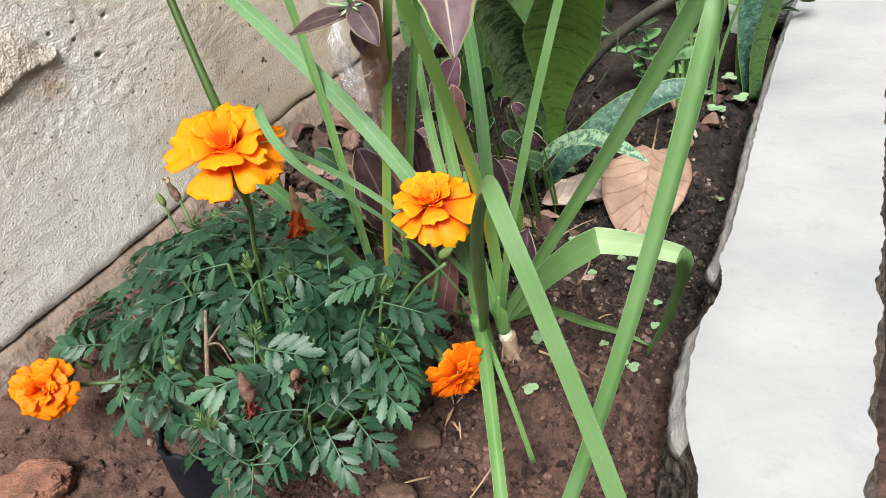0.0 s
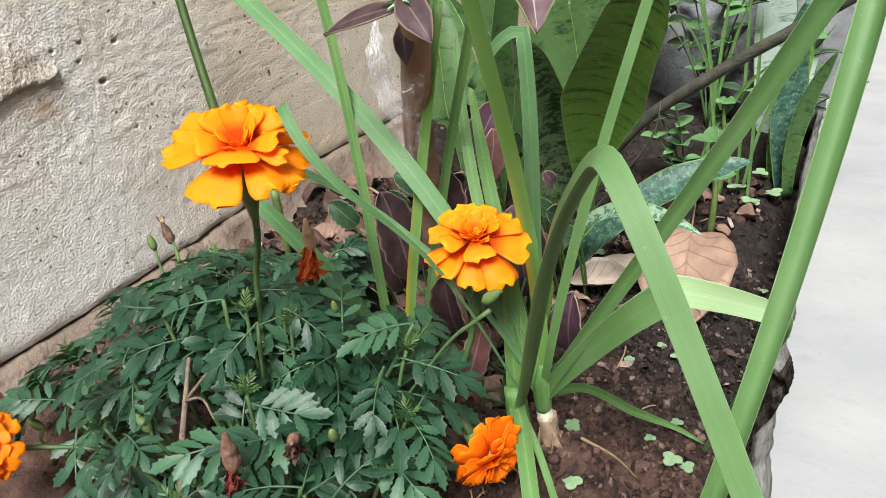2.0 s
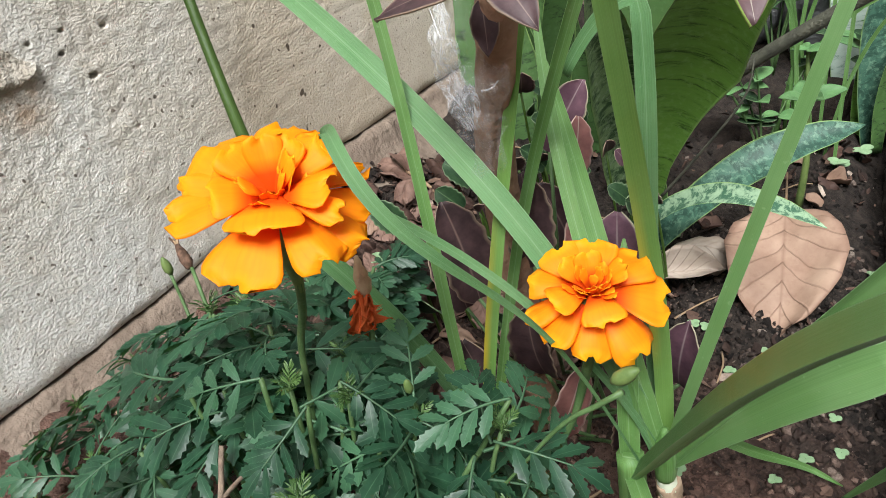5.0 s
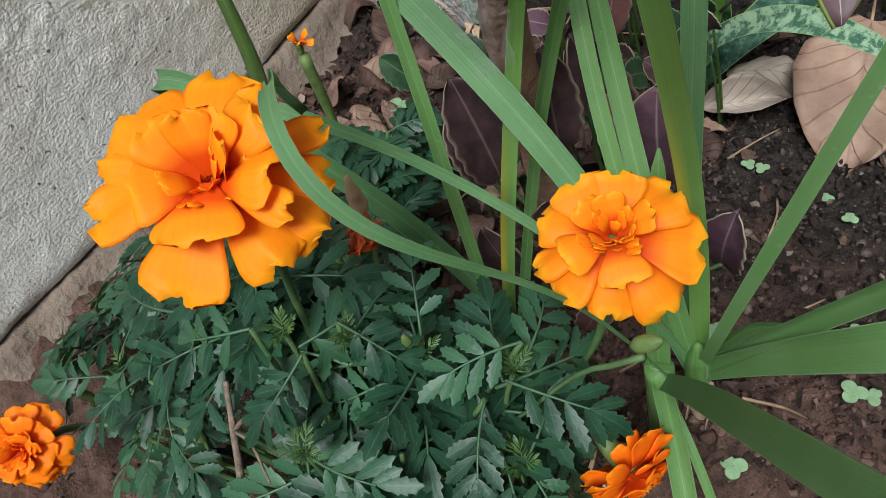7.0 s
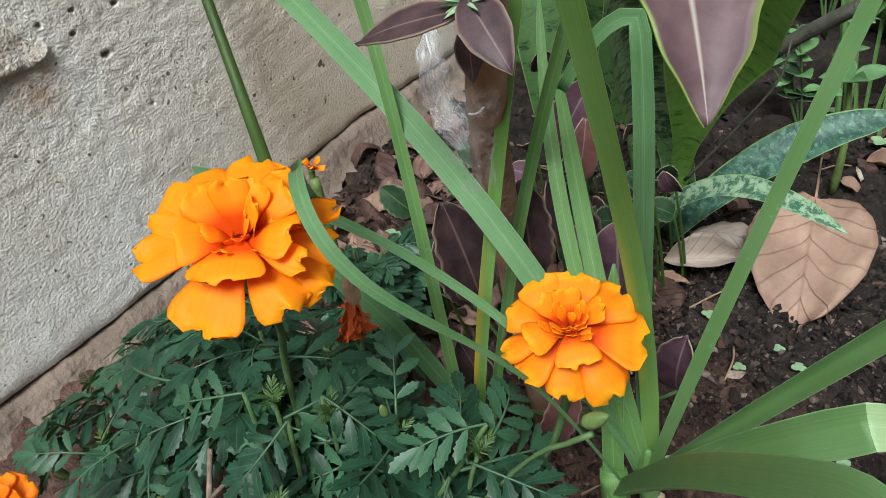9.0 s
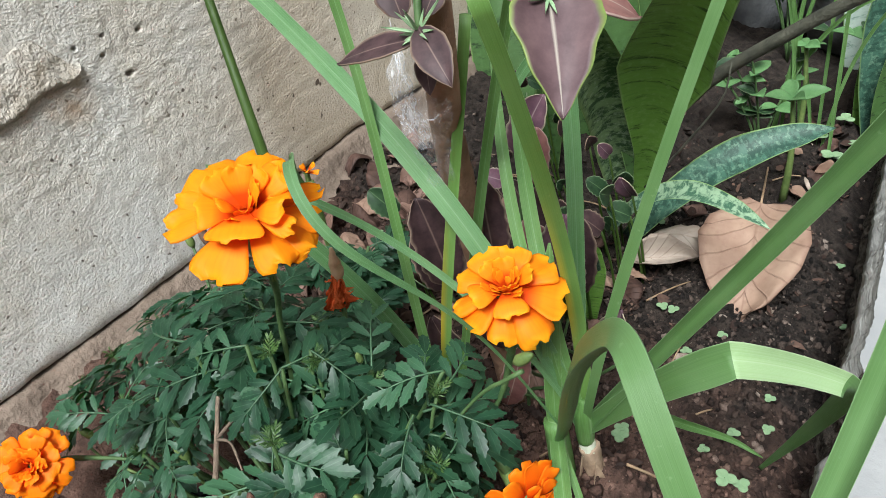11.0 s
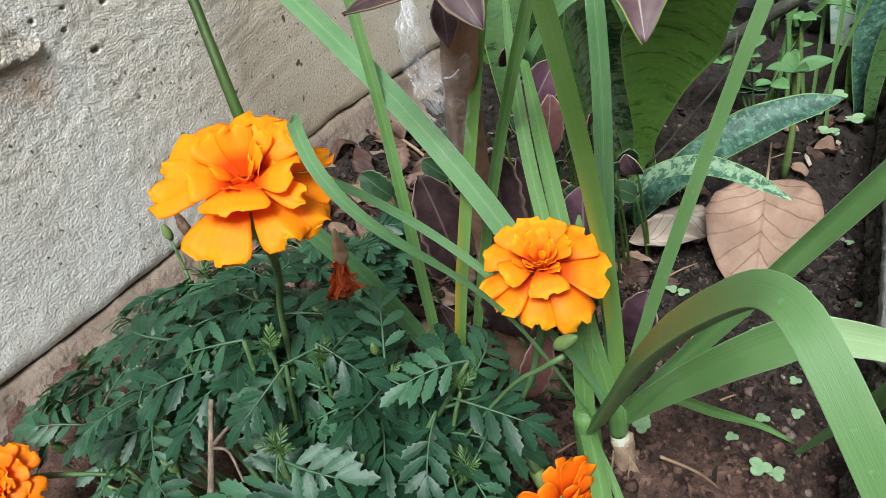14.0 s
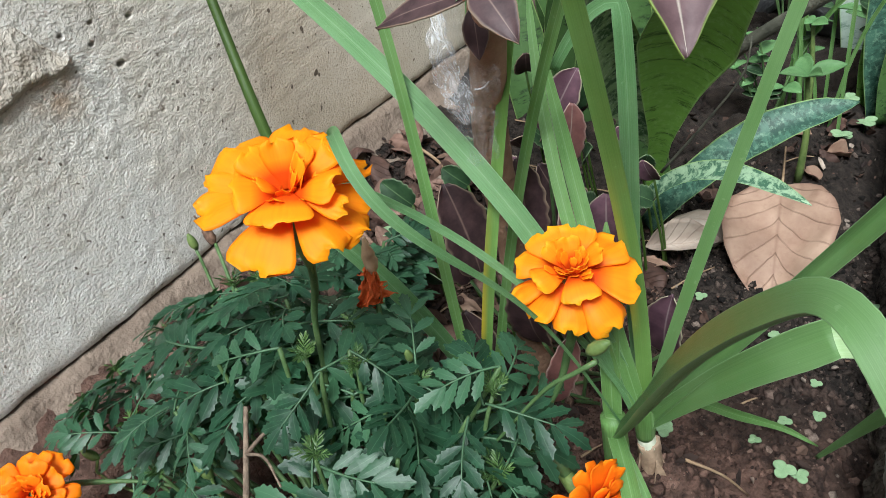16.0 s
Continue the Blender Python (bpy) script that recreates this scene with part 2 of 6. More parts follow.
M_SNAKE = snake_material("snake_plant_dark", (0.030, 0.076, 0.012), (0.165, 0.330, 0.055), (0.21, 0.36, 0.10), 0.03, (1.0, 46), (0.36, 0.46))
M_SNAKE_PALE = snake_material("snake_plant_mottled", (0.020, 0.055, 0.038), (0.055, 0.125, 0.085), (0.17, 0.28, 0.19), 0.05, (2.0, 20), (0.44, 0.54))
M_SNAKE_BAND = snake_material("snake_plant_pale_banded", (0.045, 0.11, 0.065), (0.30, 0.42, 0.27), (0.22, 0.33, 0.21), 0.05, (2.0, 22), (0.45, 0.53))
# Darker snake plant green, with the rear leaves' shade put into its colour.
M_SNAKE_SHADED = snake_material("snake_plant_shaded_green", (0.012, 0.028, 0.010), (0.065, 0.13, 0.038), (0.08, 0.15, 0.055))
M_SNAKE_EDGE = snake_material("snake_plant_light_mottled", (0.05, 0.11, 0.045), (0.30, 0.44, 0.21), (0.50, 0.62, 0.42), 0.09, (2.0, 24), (0.44, 0.53))
M_SNAKE_WHITE = snake_material("snake_plant_silvery", (0.12, 0.20, 0.15), (0.42, 0.50, 0.43), (0.30, 0.38, 0.32))


def wall_material():
    m = Mat("rough_cream_plaster", 0.92, 0.1)
    big, mid, grain, grit = m.noise(7, 5), m.noise(60, 5, 0.6), m.noise(1.0, 3, 0.5, m.coords(False, (560, 560, 720))), m.noise(1000, 2, 0.5)
    c = m.mix(m.ramp(big, [(0.3, (0, 0, 0)), (0.7, (1, 1, 1))]), (0.575, 0.515, 0.435), (0.70, 0.68, 0.64))
    c = m.mix(m.ramp(mid, [(0.50, (0, 0, 0)), (0.72, (0.6, 0.6, 0.6))]), c, (0.55, 0.50, 0.42))
    c = m.mix(m.ramp(grain, [(0.30, (0.65, 0.65, 0.65)), (0.44, (0, 0, 0))]), c, (0.34, 0.305, 0.26))
    c = m.mix(m.ramp(grain, [(0.55, (0, 0, 0)), (0.72, (0.4, 0.4, 0.4))]), c, (0.78, 0.78, 0.765))
    c = m.mix(m.ramp(m.noise(75, 2), [(0.27, (0.95, 0.95, 0.95)), (0.30, (0, 0, 0))]), c, (0.12, 0.10, 0.085))
    c = m.mix(m.ramp(m.noise(210, 1), [(0.26, (0.9, 0.9, 0.9)), (0.29, (0, 0, 0))]), c, (0.15, 0.125, 0.10))
    # Darker, browner plaster from about y 0.3 on, with an uneven border.
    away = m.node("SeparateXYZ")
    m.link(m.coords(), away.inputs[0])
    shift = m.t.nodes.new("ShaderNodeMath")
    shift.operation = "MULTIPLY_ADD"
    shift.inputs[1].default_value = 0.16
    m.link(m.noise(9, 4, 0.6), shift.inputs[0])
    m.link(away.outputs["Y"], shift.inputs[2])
    far_beige = m.ramp(shift.outputs[0], [(0.33, (0, 0, 0)), (0.46, (0.75, 0.75, 0.75))])
    c = m.mix(far_beige, c, m.mix(1.0, c, (0.80, 0.70, 0.575), "MULTIPLY"))
    spot = m.t.nodes.new("ShaderNodeVectorMath")
    spot.operation = "DISTANCE"
    wobble = m.node("TexNoise", Scale=90.0, Detail=4.0)
    m.link(m.coords(), wobble.inputs["Vector"])
    m.link(m.coords(), spot.inputs[0])
    spot.inputs[1].default_value = (0, 0.216, 0.2165)
    stain = m.ramp(spot.outputs["Value"], [(0.006, (1, 1, 1)), (0.019, (0, 0, 0))])
    c = m.mix(m.mix(1.0, stain, m.ramp(wobble.outputs["Fac"], [(0.35, (0.1, 0.1, 0.1)), (0.6, (0.8, 0.8, 0.8))]), "MULTIPLY"), c, (0.42, 0.29, 0.19))
    return m.color(c).bump(grit, 0.4, 0.001).bump(grain, 0.55, 0.0020).bump(m.noise(300, 6, 0.75), 0.42, 0.0020).bump(mid, 0.15, 0.002).m


M_WALL = wall_material()
M_FLAKE = plain("flaking_plaster", (0.34, 0.28, 0.21), (0.64, 0.60, 0.54), 75, 0.95, 0.8, 0.003)
M_FOOT = plain("earth_stained_footing", (0.11, 0.080, 0.061), (0.27, 0.210, 0.165), 42, 0.95, 0.7, 0.003)


def kerb_material():
    m = Mat("white_cement", 0.85, 0.2)
    c = m.mix(m.ramp(m.noise(14, 6, 0.6), [(0.3, (0, 0, 0)), (0.7, (1, 1, 1))]), (0.285, 0.29, 0.295), (0.355, 0.355, 0.35))
    c = m.mix(m.ramp(m.noise(36, 6, 0.7), [(0.56, (0, 0, 0)), (0.75, (0.5, 0.5, 0.5))]), c, (0.235, 0.24, 0.255))
    c = m.mix(m.ramp(m.noise(110, 3, 0.6), [(0.25, (0.5, 0.5, 0.5)), (0.31, (0, 0, 0))]), c, (0.20, 0.19, 0.18))
    return m.color(c).bump(m.noise(130, 6, 0.6), 0.3, 0.002).m


M_KERB = kerb_material()


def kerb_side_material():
    """Broken cement for the kerb's sides, darker than its top: dark pits between pale chips."""
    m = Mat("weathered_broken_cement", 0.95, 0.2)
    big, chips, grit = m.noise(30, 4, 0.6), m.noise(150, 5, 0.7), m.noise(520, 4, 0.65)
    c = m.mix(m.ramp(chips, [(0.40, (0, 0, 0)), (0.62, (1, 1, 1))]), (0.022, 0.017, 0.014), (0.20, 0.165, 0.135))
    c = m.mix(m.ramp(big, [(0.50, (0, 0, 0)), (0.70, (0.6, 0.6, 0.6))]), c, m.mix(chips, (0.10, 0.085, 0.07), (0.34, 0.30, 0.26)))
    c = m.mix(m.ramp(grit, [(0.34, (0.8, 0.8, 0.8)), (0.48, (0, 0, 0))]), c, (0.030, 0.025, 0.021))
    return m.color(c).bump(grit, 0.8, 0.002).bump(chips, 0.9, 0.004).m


M_KERB_SIDE = kerb_side_material()


def kerb_skin_material():
    """The rendered shoulder of the kerb, trowelled lengthwise, with fine dark cracks."""
    m = Mat("trowelled_cement_shoulder", 0.9, 0.2)
    streak = m.noise(1.0, 5, 0.65, m.coords(False, (240, 34, 420)))
    c = m.mix(m.ramp(streak, [(0.32, (0, 0, 0)), (0.62, (1, 1, 1))]), (0.24, 0.23, 0.21), (0.50, 0.49, 0.465))
    c = m.mix(m.ramp(m.noise(140, 4, 0.7), [(0.30, (0.8, 0.8, 0.8)), (0.42, (0, 0, 0))]), c, (0.06, 0.052, 0.044))
    return m.color(c).bump(streak, 0.7, 0.002).bump(m.noise(420, 4, 0.6), 0.4, 0.001).m


M_KERB_SKIN = kerb_skin_material()


def rear_soil_share(m):
    """Darker soil towards the back, reddish earth in front, with an uneven border."""
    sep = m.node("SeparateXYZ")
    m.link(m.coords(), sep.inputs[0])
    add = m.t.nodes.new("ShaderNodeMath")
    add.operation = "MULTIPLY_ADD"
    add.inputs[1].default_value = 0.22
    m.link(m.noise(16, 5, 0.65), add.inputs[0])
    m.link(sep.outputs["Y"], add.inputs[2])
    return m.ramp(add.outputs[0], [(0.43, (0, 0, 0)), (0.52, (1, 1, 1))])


def soil_material():
    m = Mat("damp_brown_soil", 0.92, 0.25)
    a, b, f = m.noise(14, 4), m.noise(120, 6, 0.65), m.noise(700, 4, 0.6)
    c = m.mix(m.ramp(a, [(0.35, (0, 0, 0)), (0.65, (1, 1, 1))]), (0.024, 0.0145, 0.0115), (0.100, 0.056, 0.042))
    c = m.mix(m.ramp(b, [(0.35, (0, 0, 0)), (0.7, (0.8, 0.8, 0.8))]), c, (0.23, 0.133, 0.101))
    c = m.mix(m.ramp(f, [(0.62, (0, 0, 0)), (0.75, (0.4, 0.4, 0.4))]), c, (0.24, 0.165, 0.13))
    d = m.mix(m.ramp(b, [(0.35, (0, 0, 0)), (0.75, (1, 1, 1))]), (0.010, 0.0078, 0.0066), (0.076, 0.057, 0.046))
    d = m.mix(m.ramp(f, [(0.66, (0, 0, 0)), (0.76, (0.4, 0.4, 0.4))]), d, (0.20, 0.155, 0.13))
    return m.color(m.mix(rear_soil_share(m), c, d)).bump(m.noise(1600, 3, 0.6), 0.6, 0.0008).bump(f, 0.9, 0.003).bump(b, 0.9, 0.006).m


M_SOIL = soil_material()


def clod_material():
    m = Mat("soil_clod", 0.92, 0.25)
    r = m.node("NewGeometry").outputs["Random Per Island"]
    c = m.ramp(r, [(0.0, (0.035, 0.021, 0.017)), (0.40, (0.095, 0.054, 0.042)), (0.8, (0.180, 0.104, 0.079)), (0.97, (0.27, 0.165, 0.126)), (0.992, (0.28, 0.21, 0.165)), (1.0, (0.38, 0.31, 0.25))])
    d = m.ramp(r, [(0.0, (0.005, 0.004, 0.0035)), (0.45, (0.032, 0.024, 0.020)), (0.8, (0.100, 0.073, 0.060)), (0.96, (0.20, 0.152, 0.126)), (1.0, (0.36, 0.30, 0.25))])
    grit = m.noise(900, 5, 0.7)
    mixed = m.mix(rear_soil_share(m), c, d)
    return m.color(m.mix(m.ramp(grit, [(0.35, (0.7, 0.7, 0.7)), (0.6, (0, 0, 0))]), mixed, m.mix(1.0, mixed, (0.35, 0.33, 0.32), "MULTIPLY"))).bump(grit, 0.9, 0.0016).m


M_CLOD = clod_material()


def scrap_material():
    m = Mat("leaf_scrap", 0.8, 0.2)
    r = m.ramp(m.node("NewGeometry").outputs["Random Per Island"], [(0.0, (0.014, 0.009, 0.008)), (0.5, (0.038, 0.023, 0.018)), (0.84, (0.09, 0.052, 0.039)), (0.95, (0.2, 0.125, 0.09)), (1.0, (0.40, 0.33, 0.27))])
    return m.color(m.mix(m.ramp(m.noise(300, 3), [(0.4, (0, 0, 0)), (0.7, (0.6, 0.6, 0.6))]), r, (0.03, 0.02, 0.016))).bump(m.noise(500, 3), 0.5, 0.001).m


M_SCRAP = scrap_material()
M_STONE = plain("brown_stone", (0.075, 0.045, 0.032), (0.26, 0.165, 0.115), 170, 0.9, 0.9, 0.003, 8)
M_CRUST = plain("crumbly_soil", (0.008, 0.006, 0.005), (0.06, 0.042, 0.032), 120, 0.95, 1.0, 0.006)
M_BRICK = plain("red_brick", (0.085, 0.042, 0.030), (0.30, 0.145, 0.092), 55, 0.95, 0.9, 0.003, 8)
M_BLOCK = plain("grey_block", (0.085, 0.087, 0.092), (0.24, 0.245, 0.25), 40, 0.9, 0.7, 0.003)
M_PLASTIC = plain("black_plastic", (0.004, 0.005, 0.007), (0.010, 0.011, 0.015), 40, 0.6, 0.5, 0.002, 3, 0.16)
M_CLOVER = plain("clover_green", (0.17, 0.29, 0.14), (0.32, 0.44, 0.26), 200, 0.5)
M_SEEDLING = plain("seedling_green", (0.06, 0.15, 0.05), (0.15, 0.28, 0.11), 90, 0.5)
M_PAPER = plain("papery_sheath", (0.13, 0.078, 0.050), (0.52, 0.39, 0.27), 130, 0.6)
M_NECK = plain("white_neck", (0.60, 0.66, 0.48), (0.80, 0.82, 0.70), 90, 0.45)


def web_material(name, low, high):
    m = Mat(name, 0.8, 0.2)
    m.b.inputs["Base Color"].default_value = (0.84, 0.85, 0.88, 1)
    streak = m.noise(1.0, 7, 0.75, m.coords(True, (3.2, 4.5, 1)), 2.2)
    clear = m.node("BsdfTransparent")
    mx = m.node("MixShader")
    m.link(m.ramp(streak, [(0.38, (low, low, low)), (0.68, (high, high, high))]), mx.inputs[0])
    m.link(clear.outputs[0], mx.inputs[1]).link(m.b.outputs[0], mx.inputs[2])
    m.link(mx.outputs[0], m.t.nodes["Material Output"].inputs["Surface"])
    return m.m


M_WEB = web_material("white_silk", 0.06, 0.55)
M_WEB_THIN = web_material("thin_silk", 0.0, 0.22)


# ---- mesh kit ----
def mesh(name, verts, faces, mats, uvs=None, slots=None, smooth=True):
    me = bpy.data.meshes.new(name)
    me.from_pydata([tuple(v) for v in verts], [], faces)
    for m in mats if isinstance(mats, (list, tuple)) else [mats]:
        me.materials.append(m)
    if uvs is not None:
        layer = me.uv_layers.new(name="uv")
        idx = np.empty(len(me.loops), dtype=np.int32)
        me.loops.foreach_get("vertex_index", idx)
        layer.data.foreach_set("uv", np.asarray(uvs, dtype=np.float32)[idx].ravel())
    if slots is not None:
        me.polygons.foreach_set("material_index", np.asarray(slots, dtype=np.int32))
    me.polygons.foreach_set("use_smooth", np.full(len(me.polygons), smooth))
    me.update()
    return me


def thing(name, place, label, category, group="", kind=""):
    ob = new(name)
    ob.location = place
    ob.empty_display_size = 0.01
    bpy.context.view_layer.update()
    return tagged(ob, label, category, group, kind)


ORIGINS = {}


def part(name, me, parent, label="", at=None):
    """Links a mesh in world coordinates (or at a given pose) as a part."""
    ob = new(name, me)
    ob.parent = parent
    origin = Vector((0, 0, 0))
    p = parent
    while p is not None:
        origin += p.location if p.parent is None or p.name in ORIGINS else Vector((0, 0, 0))
        p = p.parent
    base = Matrix.Translation(-origin)
    ob.matrix_basis = base @ at if at is not None else base
    if label:
        tagged(ob, label)
    return ob


def bez(ctrl, n):
    ctrl = [np.array(c, float) for c in ctrl]
    k = len(ctrl) - 1
    t = np.linspace(0, 1, n)[:, None]
    return sum(math.comb(k, i) * t**i * (1 - t) ** (k - i) * ctrl[i] for i in range(k + 1))


def spline(points, n):
    """A smooth line through a few places (Catmull-Rom), evenly resampled."""
    p = np.array(points, float)
    p = np.vstack([2 * p[0] - p[1], p, 2 * p[-1] - p[-2]])
    out = []
    for i in range(1, len(p) - 2):
        t = np.linspace(0, 1, 24, endpoint=False)[:, None]
        a, b, c, d = p[i - 1], p[i], p[i + 1], p[i + 2]
        out.append(0.5 * (2 * b + (c - a) * t + (2 * a - 5 * b + 4 * c - d) * t**2 + (3 * b - a - 3 * c + d) * t**3))
    return resample(np.vstack(out + [p[-2:-1]]), n)


def resample(line, n):
    L = np.r_[0, np.cumsum(np.linalg.norm(np.diff(line, axis=0), axis=1))]
    s = np.linspace(0, L[-1], n)
    return np.stack([np.interp(s, L, line[:, k]) for k in range(3)], 1)


def soften(line, rounds):
    """Rounds the bends of a line."""
    line = np.array(line, float)
    for _ in range(rounds):
        line[1:-1] = 0.25 * line[:-2] + 0.5 * line[1:-1] + 0.25 * line[2:]
    return line


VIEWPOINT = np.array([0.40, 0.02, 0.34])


def ribbon(name, line, width, mats, thick=0.22, channel=0.25, face=None, slots_at=None, twist=0.0, wave=0.0, seed=0):
    """A strap leaf along a line: a channelled crescent in section, with a thickness. width: rows of (share of length, metres)."""
    line = np.asarray(line, float)
    n = len(line)
    tan = np.gradient(line, axis=0)
    tan /= np.linalg.norm(tan, axis=1)[:, None]
    vs = np.linspace(0, 1, n)
    ws = np.interp(vs, *zip(*width)) / 2
    across = np.sin(np.linspace(-1, 1, 9) * math.pi / 2)
    verts, uvs = [], []
    rnd = np.random.RandomState(seed)
    ph = rnd.rand() * 6
    prev = None
    for i in range(n):
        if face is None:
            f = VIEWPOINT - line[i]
        elif isinstance(face, list):
            f = np.array([np.interp(vs[i], [r[0] for r in face], [r[1][q] for r in face]) for q in range(3)])
        else:
            f = np.array(face, float)
        side = np.cross(tan[i], f)
        if np.linalg.norm(side) < 1e-6:
            side = np.array([1.0, 0, 0])
        side /= np.linalg.norm(side)
        if prev is not None and side @ prev < 0:
            side = -side
        if prev is not None:
            side = 0.6 * prev + 0.4 * side
            side -= (side @ tan[i]) * tan[i]
            side /= np.linalg.norm(side)
        prev = side
        a = twist * vs[i]
        nor = np.cross(side, tan[i])
        sd, nr = math.cos(a) * side + math.sin(a) * nor, math.cos(a) * nor - math.sin(a) * side
        w = ws[i] * (1 + 0.04 * math.sin(9 * vs[i] + ph))
        for k, s in enumerate(across):
            up = channel * w * (1.3 * s * s - 0.65) + wave * w * math.sin(12 * vs[i] + ph) * s
            verts.append(line[i] + sd * s * w + nr * up)
            uvs.append((0.5 + 0.5 * s, vs[i]))
        for k, s in enumerate(across[::-1]):
            up = channel * w * (1.3 * s * s - 0.65) - thick * 2 * w * math.sqrt(max(0, 1 - s * s)) - 0.0001 + wave * w * math.sin(12 * vs[i] + ph) * s
            verts.append(line[i] + sd * s * w * 0.985 + nr * up)
            uvs.append((0.5 + 0.5 * s, vs[i]))
    m = 18
    faces, slots = [], []
    for i in range(n - 1):
        for k in range(m):
            faces.append((i * m + k, i * m + (k + 1) % m, (i + 1) * m + (k + 1) % m, (i + 1) * m + k))
            slots.append(1 if slots_at and slots_at[0] <= vs[i] < slots_at[1] else 0)
    faces += [tuple(range(m))[::-1], tuple((n - 1) * m + k for k in range(m))]
    slots += [0, 0]
    return mesh(name, verts, faces, mats, uvs, slots)


def tube(name, line, radii, mat, sides=9, rough=0.0, seed=0):
    line = np.asarray(line, float)
    n = len(line)
    tan = np.gradient(line, axis=0)
    tan /= np.linalg.norm(tan, axis=1)[:, None]
    rs = np.interp(np.linspace(0, 1, n), np.linspace(0, 1, len(radii)), radii)
    rnd = np.random.RandomState(seed)
    verts, uvs = [], []
    ref = np.array([0.3, 0.9, 0.2])
    for i in range(n):
        a = np.cross(tan[i], ref)
        a /= np.linalg.norm(a)
        b = np.cross(tan[i], a)
        for k in range(sides):
            q = 2 * math.pi * k / sides
            r = rs[i] * (1 + rough * (rnd.rand() - 0.5))
            verts.append(line[i] + r * (math.cos(q) * a + math.sin(q) * b))
            uvs.append((k / sides, i / (n - 1)))
    faces = [(i * sides + k, i * sides + (k + 1) % sides, (i + 1) * sides + (k + 1) % sides, (i + 1) * sides + k) for i in range(n - 1) for k in range(sides)]
    faces += [tuple(range(sides))[::-1], tuple((n - 1) * sides + k for k in range(sides))]
    return mesh(name, verts, faces, mat, uvs)


def lump(name, radius, mat, seed, squash=(1, 1, 1), rough=0.35, level=2):
    """An uneven stone or clod about the origin."""
    bm = bmesh.new()
    bmesh.ops.create_icosphere(bm, subdivisions=level, radius=1)
    for v in bm.verts:
        d = noise.noise(v.co * 1.3 + Vector((seed * 7.1, seed * 3.3, 0))) + 0.5 * noise.noise(v.co * 3.1 + Vector((seed, 0, seed * 5.7)))
        v.co = Vector((v.co.x * squash[0], v.co.y * squash[1], v.co.z * squash[2])) * radius * (1 + rough * d)
    me = bpy.data.meshes.new(name)
    bm.to_mesh(me)
    bm.free()
    me.materials.append(mat)
    me.polygons.foreach_set("use_smooth", np.full(len(me.polygons), True))
    return me


def blade(name, length, outline, mat, nu=9, nv=12, cup=0.1, droop=0.3, ruffle=0.0, seed=0, thick=0.0006, lobes=0, lobe_depth=0.0):
    """A broad leaf or petal from the origin along +y, facing +z: outline rows of (share of length, half width in metres)."""
    rnd = np.random.RandomState(seed)
    ph = rnd.rand(4) * 6.28
    rows = [[], []]
    uvs = []
    y = z = 0.0
    for j in range(nv + 1):
        v = j / nv
        ang = droop * (v - 0.35)
        if j:
            y += length / nv * math.cos(ang)
            z -= length / nv * math.sin(ang)
        w = float(np.interp(v, *zip(*outline)))
        if lobes:
            w *= 1 + lobe_depth * math.sin(lobes * v * math.pi * 2 + ph[3])
        for i in range(nu + 1):
            u = 2 * i / nu - 1
            zz = z + cup * w * u * u + ruffle * length * v * v * (math.sin(2.6 * u + ph[0]) + 0.35 * math.sin(5.5 * u + ph[1] + 2 * v))
            tip = length * v**6 * (0.045 * math.sin(4 * u + ph[2]) + 0.016 * math.sin(11 * u + ph[0])) * (1 if ruffle > 0.02 else 0)
            rows[0].append((u * w, y + tip, zz))
            rows[1].append((u * w, y + tip, zz - thick))
            uvs.append((0.5 + 0.5 * u, v))
    k = nu + 1
    n1 = len(rows[0])
    faces = [(j * k + i, j * k + i + 1, (j + 1) * k + i + 1, (j + 1) * k + i) for j in range(nv) for i in range(nu)]
    faces += [tuple(n1 + q for q in f)[::-1] for f in faces]
    for j in range(nv):
        a, b = j * k, (j + 1) * k
        faces += [(a, b, n1 + b, n1 + a), (b + nu, a + nu, n1 + a + nu, n1 + b + nu)]
    a = nv * k
    faces += [(a + i, a + i + 1, n1 + a + i + 1, n1 + a + i) for i in range(nu)]
    return mesh(name, rows[0] + rows[1], faces, mat, uvs + uvs)


def frame_of(origin, forward, facing):
    """A pose whose +y runs forward and whose +z looks to facing."""
    y = Vector(forward).normalized()
    z = Vector(facing)
    z = (z - y * z.dot(y)).normalized()
    x = y.cross(z)
    return Matrix.Translation(Vector(origin)) @ Matrix((x, y, z)).transposed().to_4x4()


def leaf_outline(kind, w):
    return {
        "deltoid": [(0, 0.3 * w), (0.05, 0.76 * w), (0.14, w), (0.28, 0.95 * w), (0.5, 0.77 * w), (0.7, 0.53 * w), (0.86, 0.28 * w), (0.95, 0.12 * w), (1, 0.02 * w)],
        "blunt": [(0, 0.08 * w), (0.2, 0.8 * w), (0.5, w), (0.72, 0.92 * w), (0.88, 0.64 * w), (0.96, 0.27 * w), (1, 0.03 * w)],
        "ovate": [(0, 0.06 * w), (0.12, 0.6 * w), (0.35, w), (0.6, 0.92 * w), (0.85, 0.45 * w), (1, 0.02 * w)],
        "broad": [(0, 0.22 * w), (0.08, 0.62 * w), (0.22, 0.92 * w), (0.4, w), (0.6, 0.88 * w), (0.78, 0.62 * w), (0.9, 0.36 * w), (0.97, 0.15 * w), (1, 0.04 * w)],
        "round": [(0, 0.3 * w), (0.1, 0.72 * w), (0.3, 0.96 * w), (0.5, w), (0.7, 0.94 * w), (0.85, 0.74 * w), (0.95, 0.44 * w), (1, 0.14 * w)],
    }[kind]


